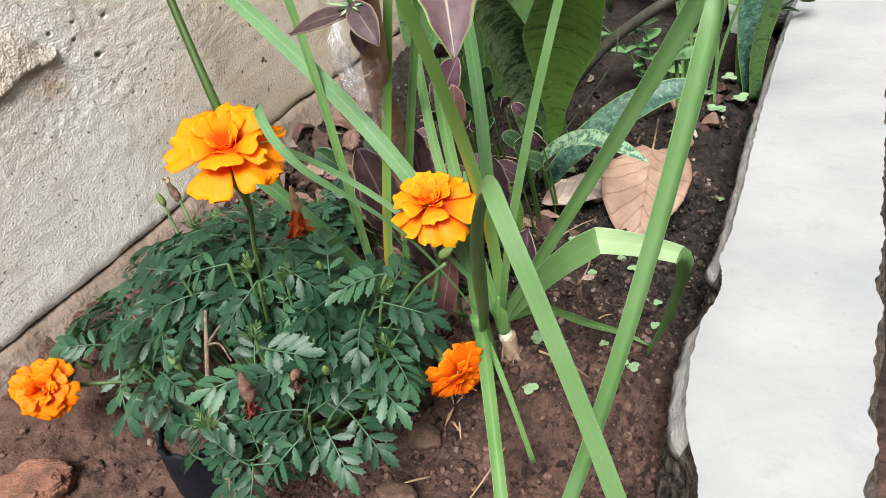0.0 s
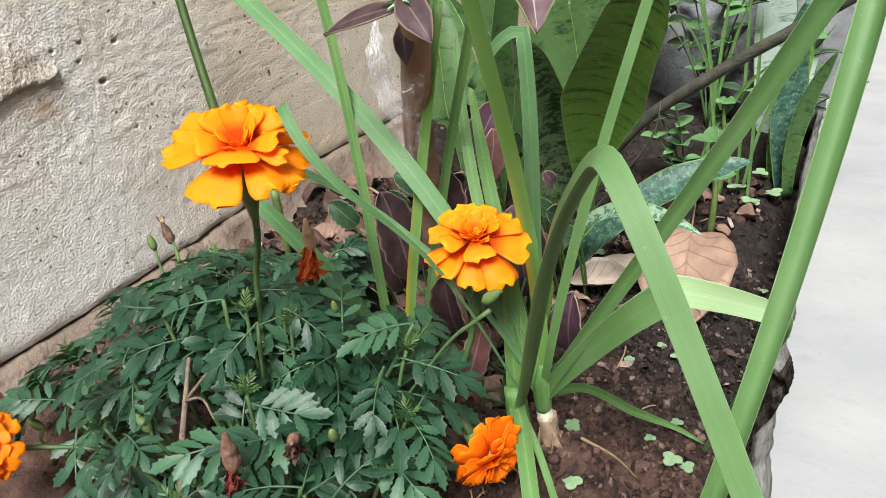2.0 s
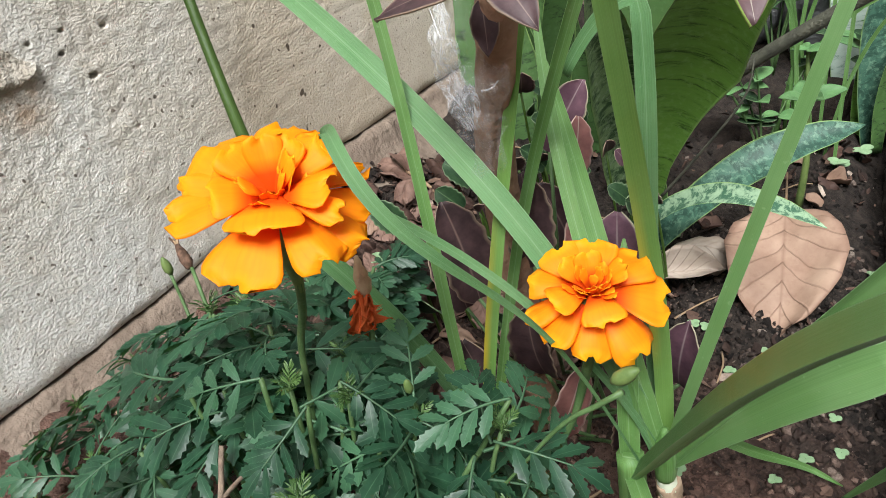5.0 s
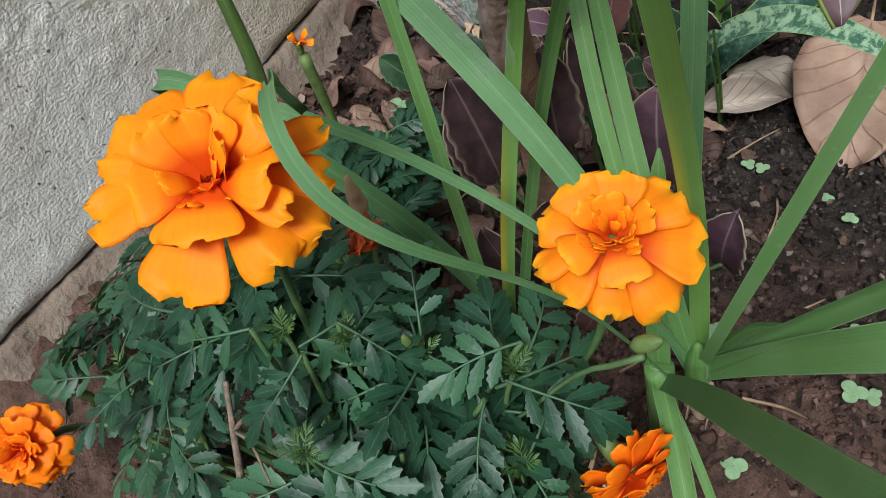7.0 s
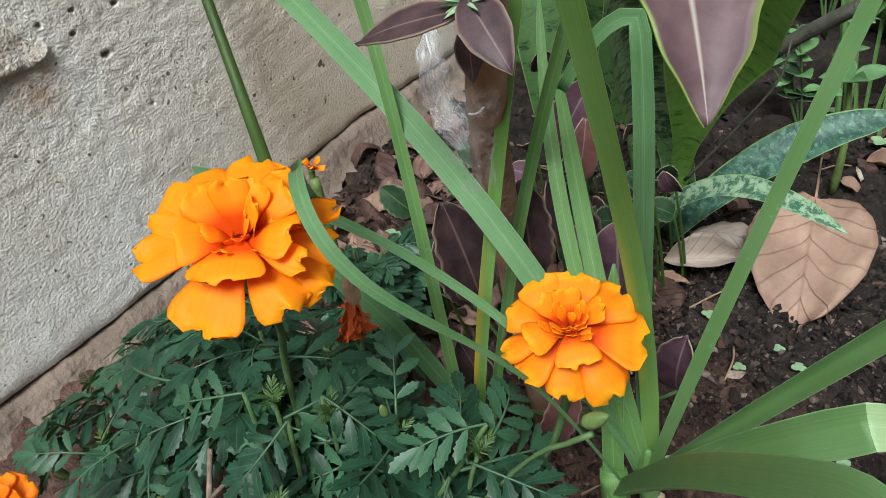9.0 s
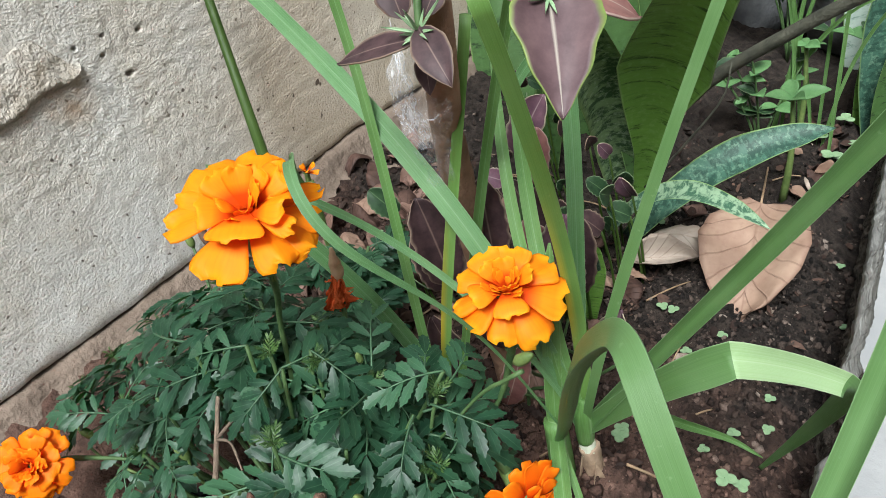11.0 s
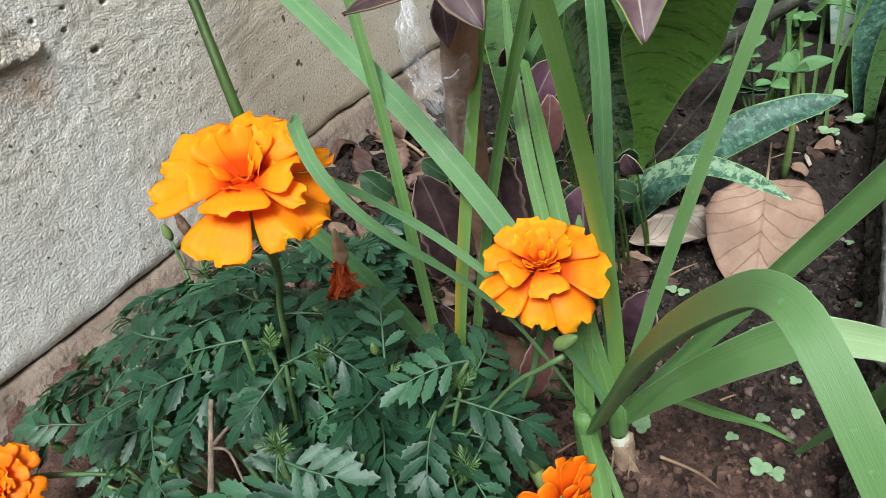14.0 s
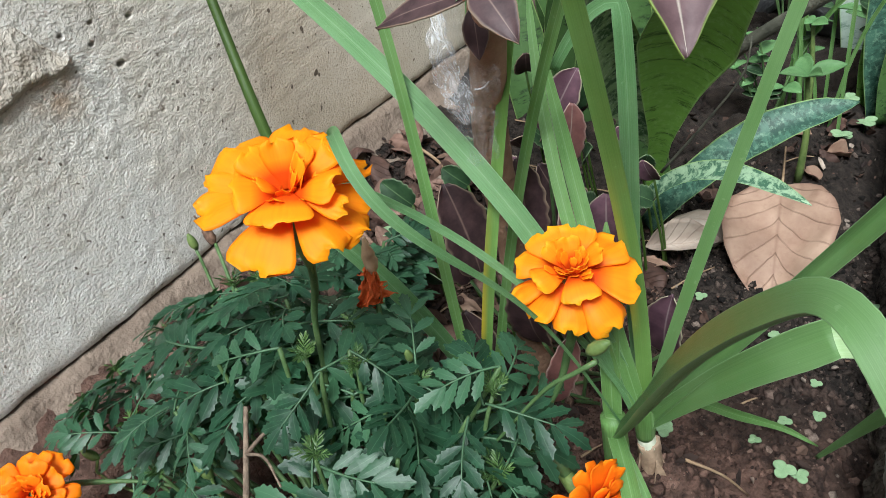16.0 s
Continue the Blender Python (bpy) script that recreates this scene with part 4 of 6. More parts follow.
def flower(parent, center, axis, radius, petals, mat, seed, label, florets=16, inner=0.33):
    """A flower head of layered petals: rows of (turn, length, width, rise in degrees, height)."""
    rnd = random.Random(seed)
    z = Vector(axis).normalized()
    x = (RIGHT - z * RIGHT.dot(z)).normalized()
    y = z.cross(x)
    base = Matrix.Translation(Vector(center)) @ Matrix((x, y, z)).transposed().to_4x4()
    prof = [(0.050, -1.45), (0.095, -1.1), (0.175, -0.7), (0.215, -0.4), (0.20, -0.12), (0.28, 0.02)]
    verts, faces = [], []
    for r, h in prof:
        verts += [base @ Vector((radius * r * math.cos(k * math.pi / 6), radius * r * math.sin(k * math.pi / 6), radius * h)) for k in range(12)]
    faces = [(j * 12 + k, j * 12 + (k + 1) % 12, (j + 1) * 12 + (k + 1) % 12, (j + 1) * 12 + k) for j in range(len(prof) - 1) for k in range(12)]
    faces.append(tuple(60 + k for k in range(12)))
    head = part("flower_head", mesh("calyx", verts, faces, M_CALYX), parent, label)
    kinds = {}
    for n, (turn, length, width, rise, height) in enumerate(petals):
        kind = "wide" if length > 0.62 else "mid"
        key = (kind, n % 5)
        if key not in kinds:
            kinds[key] = petal_mesh(seed * 10 + n % 5 + (7 if kind == "mid" else 0), kind, mat)
        a, e = radians(turn), radians(rise)
        fwd = Vector((math.cos(a) * math.cos(e), math.sin(a) * math.cos(e), math.sin(e)))
        up = Vector((-math.cos(a) * math.sin(e), -math.sin(a) * math.sin(e), math.cos(e)))
        m = base @ frame_of(Vector((math.cos(a) * 0.06, math.sin(a) * 0.06, height)) * radius, fwd, up) @ Matrix.Diagonal((radius * width, radius * length, radius * length, 1))
        part_sub("petal", kinds[key], head, m)
    slim = [petal_mesh(seed * 10 + 30 + k, "slim", mat) for k in range(3)]
    for n in range(florets):
        a, e = n * 2.4 + rnd.random(), radians(38 + 45 * rnd.random())
        r = inner * math.sqrt((n + 0.5) / florets)
        fwd = Vector((math.cos(a) * math.cos(e), math.sin(a) * math.cos(e), math.sin(e)))
        up = Vector((-math.cos(a) * math.sin(e), -math.sin(a) * math.sin(e), math.cos(e)))
        k = 0.26 + 0.2 * rnd.random()
        m = base @ frame_of(Vector((math.cos(a) * r * 0.6, math.sin(a) * r * 0.6, 0.08)) * radius, fwd, up) @ Matrix.Diagonal((radius * k * 1.2, radius * k, radius * k, 1))
        part_sub("petal", slim[n % 3], head, m)
    return base


def part_sub(name, me, head, m):
    """A sub-part at a pose in the world; its part keeps the world's axes."""
    ob = new(name, me)
    ob.parent = head
    ob.matrix_basis = head.matrix_basis.inverted() @ Matrix.Translation(-head.parent.location) @ m
    return ob


def leaflet(verts, faces, uvs, o, d, nrm, length, width, rnd):
    """A toothed, blunt lance-shaped leaflet, folded a little along its rib."""
    d = d.normalized()
    s = d.cross(nrm).normalized()
    n = s.cross(d)
    st = 12
    i0 = len(verts)
    curl = rnd.uniform(0.05, 0.30)
    for j in range(st):
        v = j / (st - 1)
        w = width * (v**0.95 * (1 - v) ** 0.62) / 0.352 if 0 < v < 1 else 0.0
        w += 0.00018
        tooth = j % 2 if v > 0.3 else 0.5
        w *= 0.82 + 0.32 * tooth
        c = o + d * length * v - n * curl * length * v * v
        lag = d * length * 0.05 * (tooth - 0.3)
        verts += [c - s * w + n * 0.20 * w + lag, c, c + s * w + n * 0.20 * w + lag]
        uvs += [(0, v), (0.5, v), (1, v)]
        if j:
            a, b = i0 + 3 * (j - 1), i0 + 3 * j
            faces += [(a, a + 1, b + 1, b), (a + 1, a + 2, b + 2, b + 1)]


def marigold_leaf(seed, length=0.026, pairs=4, young=False):
    """A feathered marigold leaf along +y, facing +z; its leaflets are half as long as the rib and lean forward."""
    rnd = random.Random(seed)
    verts, faces, uvs = [], [], []
    n = 14
    arch = rnd.uniform(0.2, 0.8)
    sway = rnd.uniform(-0.3, 0.3)
    pts = []
    x = y = z = 0.0
    for j in range(n + 1):
        a = 0.25 - arch * 1.2 * j / n
        pts.append(Vector((x, y, z)))
        x += length / n * sway * j / n
        y += length / n * math.cos(a)
        z += length / n * math.sin(a)
    for j in range(n):
        r = 0.00070 * (1 - 0.5 * j / n) * (0.45 if young else 1)
        i0 = len(verts)
        for p, rr in ((pts[j], r), (pts[j + 1], r * 0.95)):
            verts += [p + Vector((-rr, 0, 0.0002)), p + Vector((0, 0, rr)), p + Vector((rr, 0, 0.0002)), p + Vector((0, 0, -rr))]
            uvs += [(0.5, 0.5)] * 4
        faces += [(i0 + k, i0 + (k + 1) % 4, i0 + 4 + (k + 1) % 4, i0 + 4 + k) for k in range(4)]
    up = Vector((0, 0, 1))
    for k in range(pairs):
        f = (0.16 if young else 0.30) + (0.76 if young else 0.64) * k / (pairs - 1)
        size = length * ((0.30 if young else 0.42) + 0.12 * math.sin(math.pi * (k + 0.6) / pairs))
        for sgn in (-1, 1):
            j = min(n, max(0, int(round((f + rnd.uniform(-0.03, 0.03)) * n))))
            along = (pts[min(n, j + 1)] - pts[max(0, j - 1)]).normalized()
            d = Vector((sgn, 0, 0)) * rnd.uniform(0.85, 1.05) + along * (0.62 + 0.17 * k) + up * rnd.uniform(-0.16, 0.14)
            tilt = up + Vector((rnd.uniform(-0.6, 0.6), rnd.uniform(-0.5, 0.5), 0))
            leaflet(verts, faces, uvs, pts[j], d, tilt, size * rnd.uniform(0.84, 1.12), size * (0.07 if young else rnd.uniform(0.150, 0.190)), rnd)
    leaflet(verts, faces, uvs, pts[n], pts[n] - pts[n - 2] + Vector((rnd.uniform(-0.001, 0.001), 0, 0)), up, length * (0.3 if young else 0.55), length * (0.03 if young else 0.095), rnd)
    return mesh("marigold_leaf", verts, faces, M_MFRESH if young else M_MLEAF, uvs)


F1_PETALS = [
    (250, 1.02, 0.84, -5, 0.05), (308, 0.97, 0.60, -2, 0.05), (338, 1.04, 0.58, -9, 0.05), (193, 1.06, 0.60, 9, 0.14), (8, 0.98, 0.46, -4, 0.03), (34, 1.10, 0.42, 2, 0.05),
    (140, 1.05, 1.0, 17, 0.12), (166, 1.0, 0.66, 14, 0.10), (110, 1.04, 0.72, 14, 0.08), (86, 1.06, 0.70, 17, 0.10), (58, 0.92, 0.46, 24, 0.10),
    (349, 0.72, 0.66, 34, 0.14), (40, 0.76, 0.62, 42, 0.14), (269, 0.62, 0.84, 12, 0.24), (331, 0.84, 0.34, 16, 0.14), (190, 0.60, 0.80, 24, 0.22),
    (100, 0.62, 0.44, 66, 0.16), (215, 0.46, 0.34, 62, 0.18), (20, 0.52, 0.36, 70, 0.16), (140, 0.66, 0.55, 48, 0.16), (60, 0.64, 0.46, 60, 0.14),
]
F2_PETALS = [
    (216, 1.02, 0.66, -10, 0.0), (258, 1.02, 0.60, -22, 0.0), (304, 1.20, 0.78, -20, 0.0), (346, 1.12, 1.0, 2, 0.04), (28, 1.02, 0.86, 16, 0.03),
    (76, 0.88, 0.74, 38, 0.0), (118, 0.92, 0.80, 36, 0.0), (158, 0.98, 0.66, 18, 0.02), (188, 1.08, 0.52, -4, 0.0),
    (206, 0.74, 0.62, 22, 0.12), (276, 0.70, 0.66, 2, 0.16), (6, 0.62, 0.50, 44, 0.12), (140, 0.62, 0.50, 52, 0.10), (92, 0.58, 0.46, 66, 0.10),
]


def ring_petals(seed, more=0):
    rnd = random.Random(seed)
    rows = []
    for count, length, rise, h in ((8 + more, 1.0, -6, 0.0), (7 + more, 0.84, 14, 0.05), (5 + more, 0.64, 34, 0.1), (4, 0.48, 55, 0.12)):
        off = rnd.random() * 360
        rows += [(off + 360 * k / count + rnd.uniform(-14, 14), length * rnd.uniform(0.86, 1.1), rnd.uniform(0.6, 0.9) * min(1, length + 0.1), rise + rnd.uniform(-14, 14), h) for k in range(count)]
    return rows


CENTRE, RADII = Vector((0.185, 0.165, 0.03)), Vector((0.125, 0.085, 0.115))


def build_marigold():
    root = Vector((0.195, 0.165, 0.02))
    t = thing("marigold_plant", root, "bushy marigold with orange flowers and dark feathery leaves", "plant")
    f1, f2, f3, f4 = Vector((0.2325, 0.1675, 0.2175)), Vector((0.2885, 0.2265, 0.1675)), Vector((0.081, 0.096, 0.081)), Vector((0.2955, 0.2115, 0.072))
    flower(t, f1, (0.27, -0.20, 0.94), 0.0228, F1_PETALS, M_PETAL, 1, "large open orange marigold flower head", 14, 0.3)
    flower(t, f2, (0.12, -0.18, 0.97), 0.0186, F2_PETALS, M_PETAL_Y, 2, "orange marigold flower head with yellow petal edges", 30, 0.36)
    flower(t, f3, (0.55, -0.55, 0.62), 0.0176, ring_petals(3), M_PETAL_L, 3, "round orange marigold flower head low by the wall", 20)
    flower(t, f4, (0.72, -0.25, -0.28), 0.018, ring_petals(4, 2), M_PETAL_D, 4, "drooping deep orange marigold flower head", 12)
    stalks = [
        ([f1 + Vector((-0.006, 0.0045, -0.022)), (0.2232, 0.1742, 0.186), (0.2165, 0.1775, 0.174), (0.207, 0.180, 0.155), (0.203, 0.178, 0.12), root], [0.0015, 0.0012, 0.0011, 0.0013, 0.0024]),
        ([f2 + Vector((-0.003, 0.004, -0.018)), (0.281, 0.232, 0.128), (0.270, 0.226, 0.095), (0.235, 0.195, 0.04), root], [0.0022, 0.0012, 0.0011, 0.0014, 0.0022]),
        ([f3 + Vector((-0.008, 0.010, -0.012)), (0.078, 0.115, 0.066), (0.11, 0.135, 0.062), (0.15, 0.155, 0.045), root], [0.0018, 0.0009, 0.0009, 0.0012, 0.0022]),
        ([f4 + Vector((-0.011, 0.004, 0.006)), (0.268, 0.218, 0.092), (0.258, 0.205, 0.105), (0.235, 0.185, 0.07), root], [0.0026, 0.0018, 0.0013, 0.0016, 0.0022]),
        ([(0.3043, 0.2092, 0.149), (0.297, 0.2075, 0.1425), (0.284, 0.205, 0.130), (0.255, 0.192, 0.09), root], [0.0010, 0.0006, 0.0006, 0.0009, 0.002]),
    ]
    for line, r in stalks:
        part("stalk", tube("stalk", spline(line, 30), r, M_STALK, 8), t)
    # leaves sit in loose rosettes at the shoots' ends
    kinds = [marigold_leaf(s, 0.028, 3 + (s % 3 > 0)) for s in range(12)]
    fresh = [marigold_leaf(20 + s, 0.020, 7, True) for s in range(4)]
    shoots = [
        (0.208, 0.172, 0.152), (0.150, 0.139, 0.128), (0.222, 0.184, 0.143), (0.240, 0.196, 0.130), (0.253, 0.165, 0.126), (0.270, 0.204, 0.130), (0.228, 0.148, 0.130),
        (0.257, 0.143, 0.092), (0.086, 0.143, 0.084), (0.278, 0.170, 0.090), (0.236, 0.112, 0.075), (0.193, 0.212, 0.132), (0.200, 0.116, 0.082), (0.165, 0.172, 0.138), (0.272, 0.218, 0.085),
        (0.140, 0.124, 0.098), (0.112, 0.155, 0.102), (0.134, 0.170, 0.118), (0.280, 0.186, 0.108), (0.115, 0.128, 0.075), (0.050, 0.160, 0.094), (0.074, 0.184, 0.112), (0.096, 0.202, 0.126), (0.124, 0.203, 0.142), (0.153, 0.200, 0.152), (0.177, 0.193, 0.157), (0.040, 0.138, 0.080),
    ]
    # large open leaves on the top of the bush, from the stalk's end to the leaf's point
    crown = [
        ((0.216, 0.169, 0.144), (0.213, 0.146, 0.124)), ((0.203, 0.165, 0.154), (0.178, 0.145, 0.146)), ((0.218, 0.183, 0.144), (0.234, 0.186, 0.130)), ((0.268, 0.206, 0.136), (0.250, 0.186, 0.132)),
        ((0.234, 0.198, 0.128), (0.223, 0.214, 0.138)), ((0.230, 0.182, 0.121), (0.213, 0.164, 0.108)), ((0.262, 0.191, 0.122), (0.268, 0.172, 0.110)), ((0.247, 0.168, 0.101), (0.226, 0.171, 0.118)),
    ]
    skirt = [
        ((0.219, 0.147, 0.104), (0.211, 0.160, 0.116)), ((0.087, 0.137, 0.083), (0.066, 0.117, 0.088)), ((0.086, 0.146, 0.084), (0.092, 0.170, 0.098)), ((0.160, 0.161, 0.142), (0.124, 0.156, 0.128)),
        ((0.258, 0.147, 0.080), (0.283, 0.138, 0.061)), ((0.254, 0.137, 0.082), (0.246, 0.111, 0.066)), ((0.261, 0.161, 0.080), (0.290, 0.153, 0.062)), ((0.254, 0.143, 0.094), (0.232, 0.130, 0.092)),
        ((0.090, 0.138, 0.070), (0.112, 0.114, 0.040)), ((0.200, 0.112, 0.062), (0.164, 0.112, 0.050)), ((0.128, 0.150, 0.076), (0.146, 0.120, 0.048)), ((0.262, 0.150, 0.086), (0.272, 0.168, 0.098)),
    ]
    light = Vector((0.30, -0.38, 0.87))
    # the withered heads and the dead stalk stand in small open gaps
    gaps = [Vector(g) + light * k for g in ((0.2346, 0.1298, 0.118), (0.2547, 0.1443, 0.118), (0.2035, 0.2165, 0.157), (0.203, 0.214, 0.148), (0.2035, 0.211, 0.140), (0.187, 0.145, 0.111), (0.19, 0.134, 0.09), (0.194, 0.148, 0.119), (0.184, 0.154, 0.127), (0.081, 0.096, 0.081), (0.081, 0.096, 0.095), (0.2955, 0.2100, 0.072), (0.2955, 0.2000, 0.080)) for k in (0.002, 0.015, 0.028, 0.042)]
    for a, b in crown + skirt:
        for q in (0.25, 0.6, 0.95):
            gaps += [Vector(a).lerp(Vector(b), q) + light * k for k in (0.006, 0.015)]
    rnd = random.Random(11)
    for n, (a, b) in enumerate(crown + skirt):
        a, b = Vector(a), Vector(b)
        size = (b - a).length / 0.040 * (0.95 if n < 8 else 1.05)
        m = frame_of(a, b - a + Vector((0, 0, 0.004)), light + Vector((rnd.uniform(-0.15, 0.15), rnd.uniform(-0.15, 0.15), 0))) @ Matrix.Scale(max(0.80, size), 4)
        part("marigold_leaf", kinds[(5 * n + 1) % 12], t, "", m)
        part("stalk", tube("stalk", spline([tuple(a), tuple(a.lerp(root, 0.25) + Vector((0, 0, -0.006))), tuple(a.lerp(root, 0.6))], 8), [0.0009, 0.0012], M_STALK, 6), t)
    for n, tip in enumerate(shoots):
        tip = Vector(tip)
        out = Vector(((tip.x - CENTRE.x) / RADII.x, (tip.y - CENTRE.y) / RADII.y, (tip.z - CENTRE.z) / RADII.z)).normalized()
        mid = (tip + root) / 2 + Vector((tip.x - root.x, tip.y - root.y, 0)) * 0.2
        part("stalk", tube("stalk", spline([tip - out * 0.007, mid, root + Vector((rnd.uniform(-0.01, 0.01), rnd.uniform(-0.01, 0.01), 0))], 16), [0.0008, 0.0012, 0.0022], M_STALK, 7), t)
        off = rnd.random() * 6.28
        low = tip.z < 0.105 and tip.x > 0.13
        count = 8 if tip.x < 0.16 and tip.y < 0.165 else 10 if low else 14
        for k in range(count):
            a = off + k * 2.4 + rnd.uniform(-0.2, 0.2)
            flat = Vector((math.cos(a), math.sin(a), 0))
            fwd = flat - out * flat.dot(out) * 0.75 + out * rnd.uniform(-0.1, 0.22)
            drop = 0.001 + 0.0027 * k + rnd.uniform(0.0, 0.006)
            size = (rnd.uniform(0.72, 0.95) + 0.012 * k) * (0.82 if low else 0.88 if tip.x < 0.16 else 1.08)
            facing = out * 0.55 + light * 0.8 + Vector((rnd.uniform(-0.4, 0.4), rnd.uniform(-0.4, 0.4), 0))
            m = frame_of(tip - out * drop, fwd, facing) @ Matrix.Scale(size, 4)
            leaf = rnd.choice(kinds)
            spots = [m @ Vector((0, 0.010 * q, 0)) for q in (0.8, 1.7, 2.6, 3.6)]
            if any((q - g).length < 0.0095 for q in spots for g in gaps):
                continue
            part("marigold_leaf", leaf, t, "", m)
        if n % 3 == 1:
            continue
        for k in range(6):
            a = off + k * 2.4
            lean = 0.35 + 0.17 * k
            fwd = Vector((math.cos(a) * lean, math.sin(a) * lean, 1.0)) + out * 0.3
            part("young_leaf", rnd.choice(fresh), t, "", frame_of(tip - out * 0.007, fwd, out + Vector((math.cos(a), math.sin(a), 0)) * -0.6) @ Matrix.Scale(rnd.uniform(0.30, 0.50), 4))
    bud = [((0.3053, 0.2094, 0.1550), (0.8, 0.1, 0.65), 0.0024), ((0.069, 0.126, 0.070), (-0.5, -0.3, 0.6), 0.0024), ((0.157, 0.139, 0.093), (-0.6, -0.1, 0.7), 0.0027), ((0.246, 0.185, 0.150), (0.1, -0.2, 0.9), 0.0015), ((0.0442, 0.2318, 0.1255), (-0.1, -0.1, 1), 0.0026), ((0.268, 0.152, 0.118), (0.2, -0.3, 0.8), 0.002)]
    for p, d, r in bud:
        d = Vector(d).normalized()
        line = [Vector(p) + d * r * k for k in (-2.2, -1.2, 0, 1.2, 2.0)]
        part("bud", tube("bud", resample(np.array([tuple(v) for v in line]), 9), [r * 0.35, r * 0.95, r, r * 0.8, r * 0.25], M_CALYX, 9), t, "closed green flower bud")
        if p[0] < 0.2 and p[1] < 0.2:
            part("stalk", tube("stalk", spline([tuple(Vector(p) - d * r * 1.8), tuple(Vector(p) + Vector((0.012, -0.002, -0.010))), tuple(Vector(p).lerp(root, 0.5) + Vector((0, 0, -0.01)))], 12), [0.0008, 0.0009], M_CALYX, 7), t)
    # withered heads
    for p, d, r, mat, lab, petal in (
        ((0.2035, 0.2165, 0.160), (-0.1, 0.1, 1), 0.0030, M_STRAW, "withered head with red petals", M_DEADRED),
        ((0.2346, 0.1298, 0.112), (0.05, 0.0, 1), 0.0036, M_HUSK, "withered striped husk with dark red petals", M_DARKRED),
        ((0.2547, 0.1443, 0.1163), (0.4, -0.4, 0.3), 0.0026, M_HUSK, "shrivelled brown bud", M_HUSK),
        ((0.0640, 0.2318, 0.1345), (-0.6, 0.2, 0.75), 0.0030, M_DEADBUD, "withered brown seed head", M_DEADBUD),
    ):
        d = Vector(d).normalized()
        line = np.array([tuple(Vector(p) + d * r * k) for k in (-2.2, -1, 0.3, 1.6, 3.2)])
        head = part("withered_head", tube("withered_head", resample(line, 14), [r * 0.5, r, r * 0.9, r * 0.6, r * 0.2], mat, 12, 0.45, 3), t, lab)
        if mat is M_DEADBUD:
            for k in range(7):
                a = k * 0.9
                m = frame_of(Vector(p) + d * r * 1.9, d * 1.1 + Vector((0.55 * math.cos(a), 0.55 * math.sin(a), 0.1 * (k % 3))), (math.cos(a), math.sin(a), 0.4)) @ Matrix.Diagonal((r * 1.1, r * (1.5 + 0.4 * (k % 3)), r * 3, 1))
                part_sub("dry_petal", petal_mesh(70 + k % 3, "slim", M_DEADBUD if k % 2 else M_STRAW), head, m)
            continue
        small = 1.0 if petal is M_DEADRED else 0.62
        for k in range(20):
            a = k * 2.4
            o = Vector(p) - d * r * (0.6 + 0.14 * k)
            away = Vector((math.cos(a) * 0.45 - 0.2, math.sin(a) * 0.45 - 0.2, -1.1 + 0.5 * math.sin(1.7 * k)))
            strand = blade("dry_petal", 1.0, [(0, 0.08), (0.35, 0.15), (0.6, 0.09), (0.8, 0.16), (1, 0.04)], petal, 5, 12, 1.3, 2.2 * math.sin(k * 1.3), 0.13, 300 + k, 0.02)
            m = frame_of(o, away, (math.sin(k), -0.6, 0.5)) @ Matrix.Scale((0.0082 + 0.0030 * (k % 4)) * small, 4)
            part_sub("dry_petal", strand, head, m)
    part("stalk", tube("stalk", spline([(0.069, 0.231, 0.130), (0.085, 0.222, 0.112), (0.13, 0.195, 0.085), root], 18), [0.0010, 0.0012, 0.002], M_STALK, 7), t)
    part("stalk", tube("stalk", spline([(0.0444, 0.232, 0.1225), (0.050, 0.230, 0.100), (0.085, 0.212, 0.080), (0.14, 0.185, 0.06), root], 18), [0.0009, 0.0011, 0.0015, 0.002], M_STALK, 7), t)
    part("stalk", tube("stalk", spline([(0.2039, 0.2160, 0.150), (0.207, 0.208, 0.12), (0.205, 0.195, 0.08), root], 18), [0.0012, 0.0013, 0.002], M_STALK, 7), t)


build_marigold()


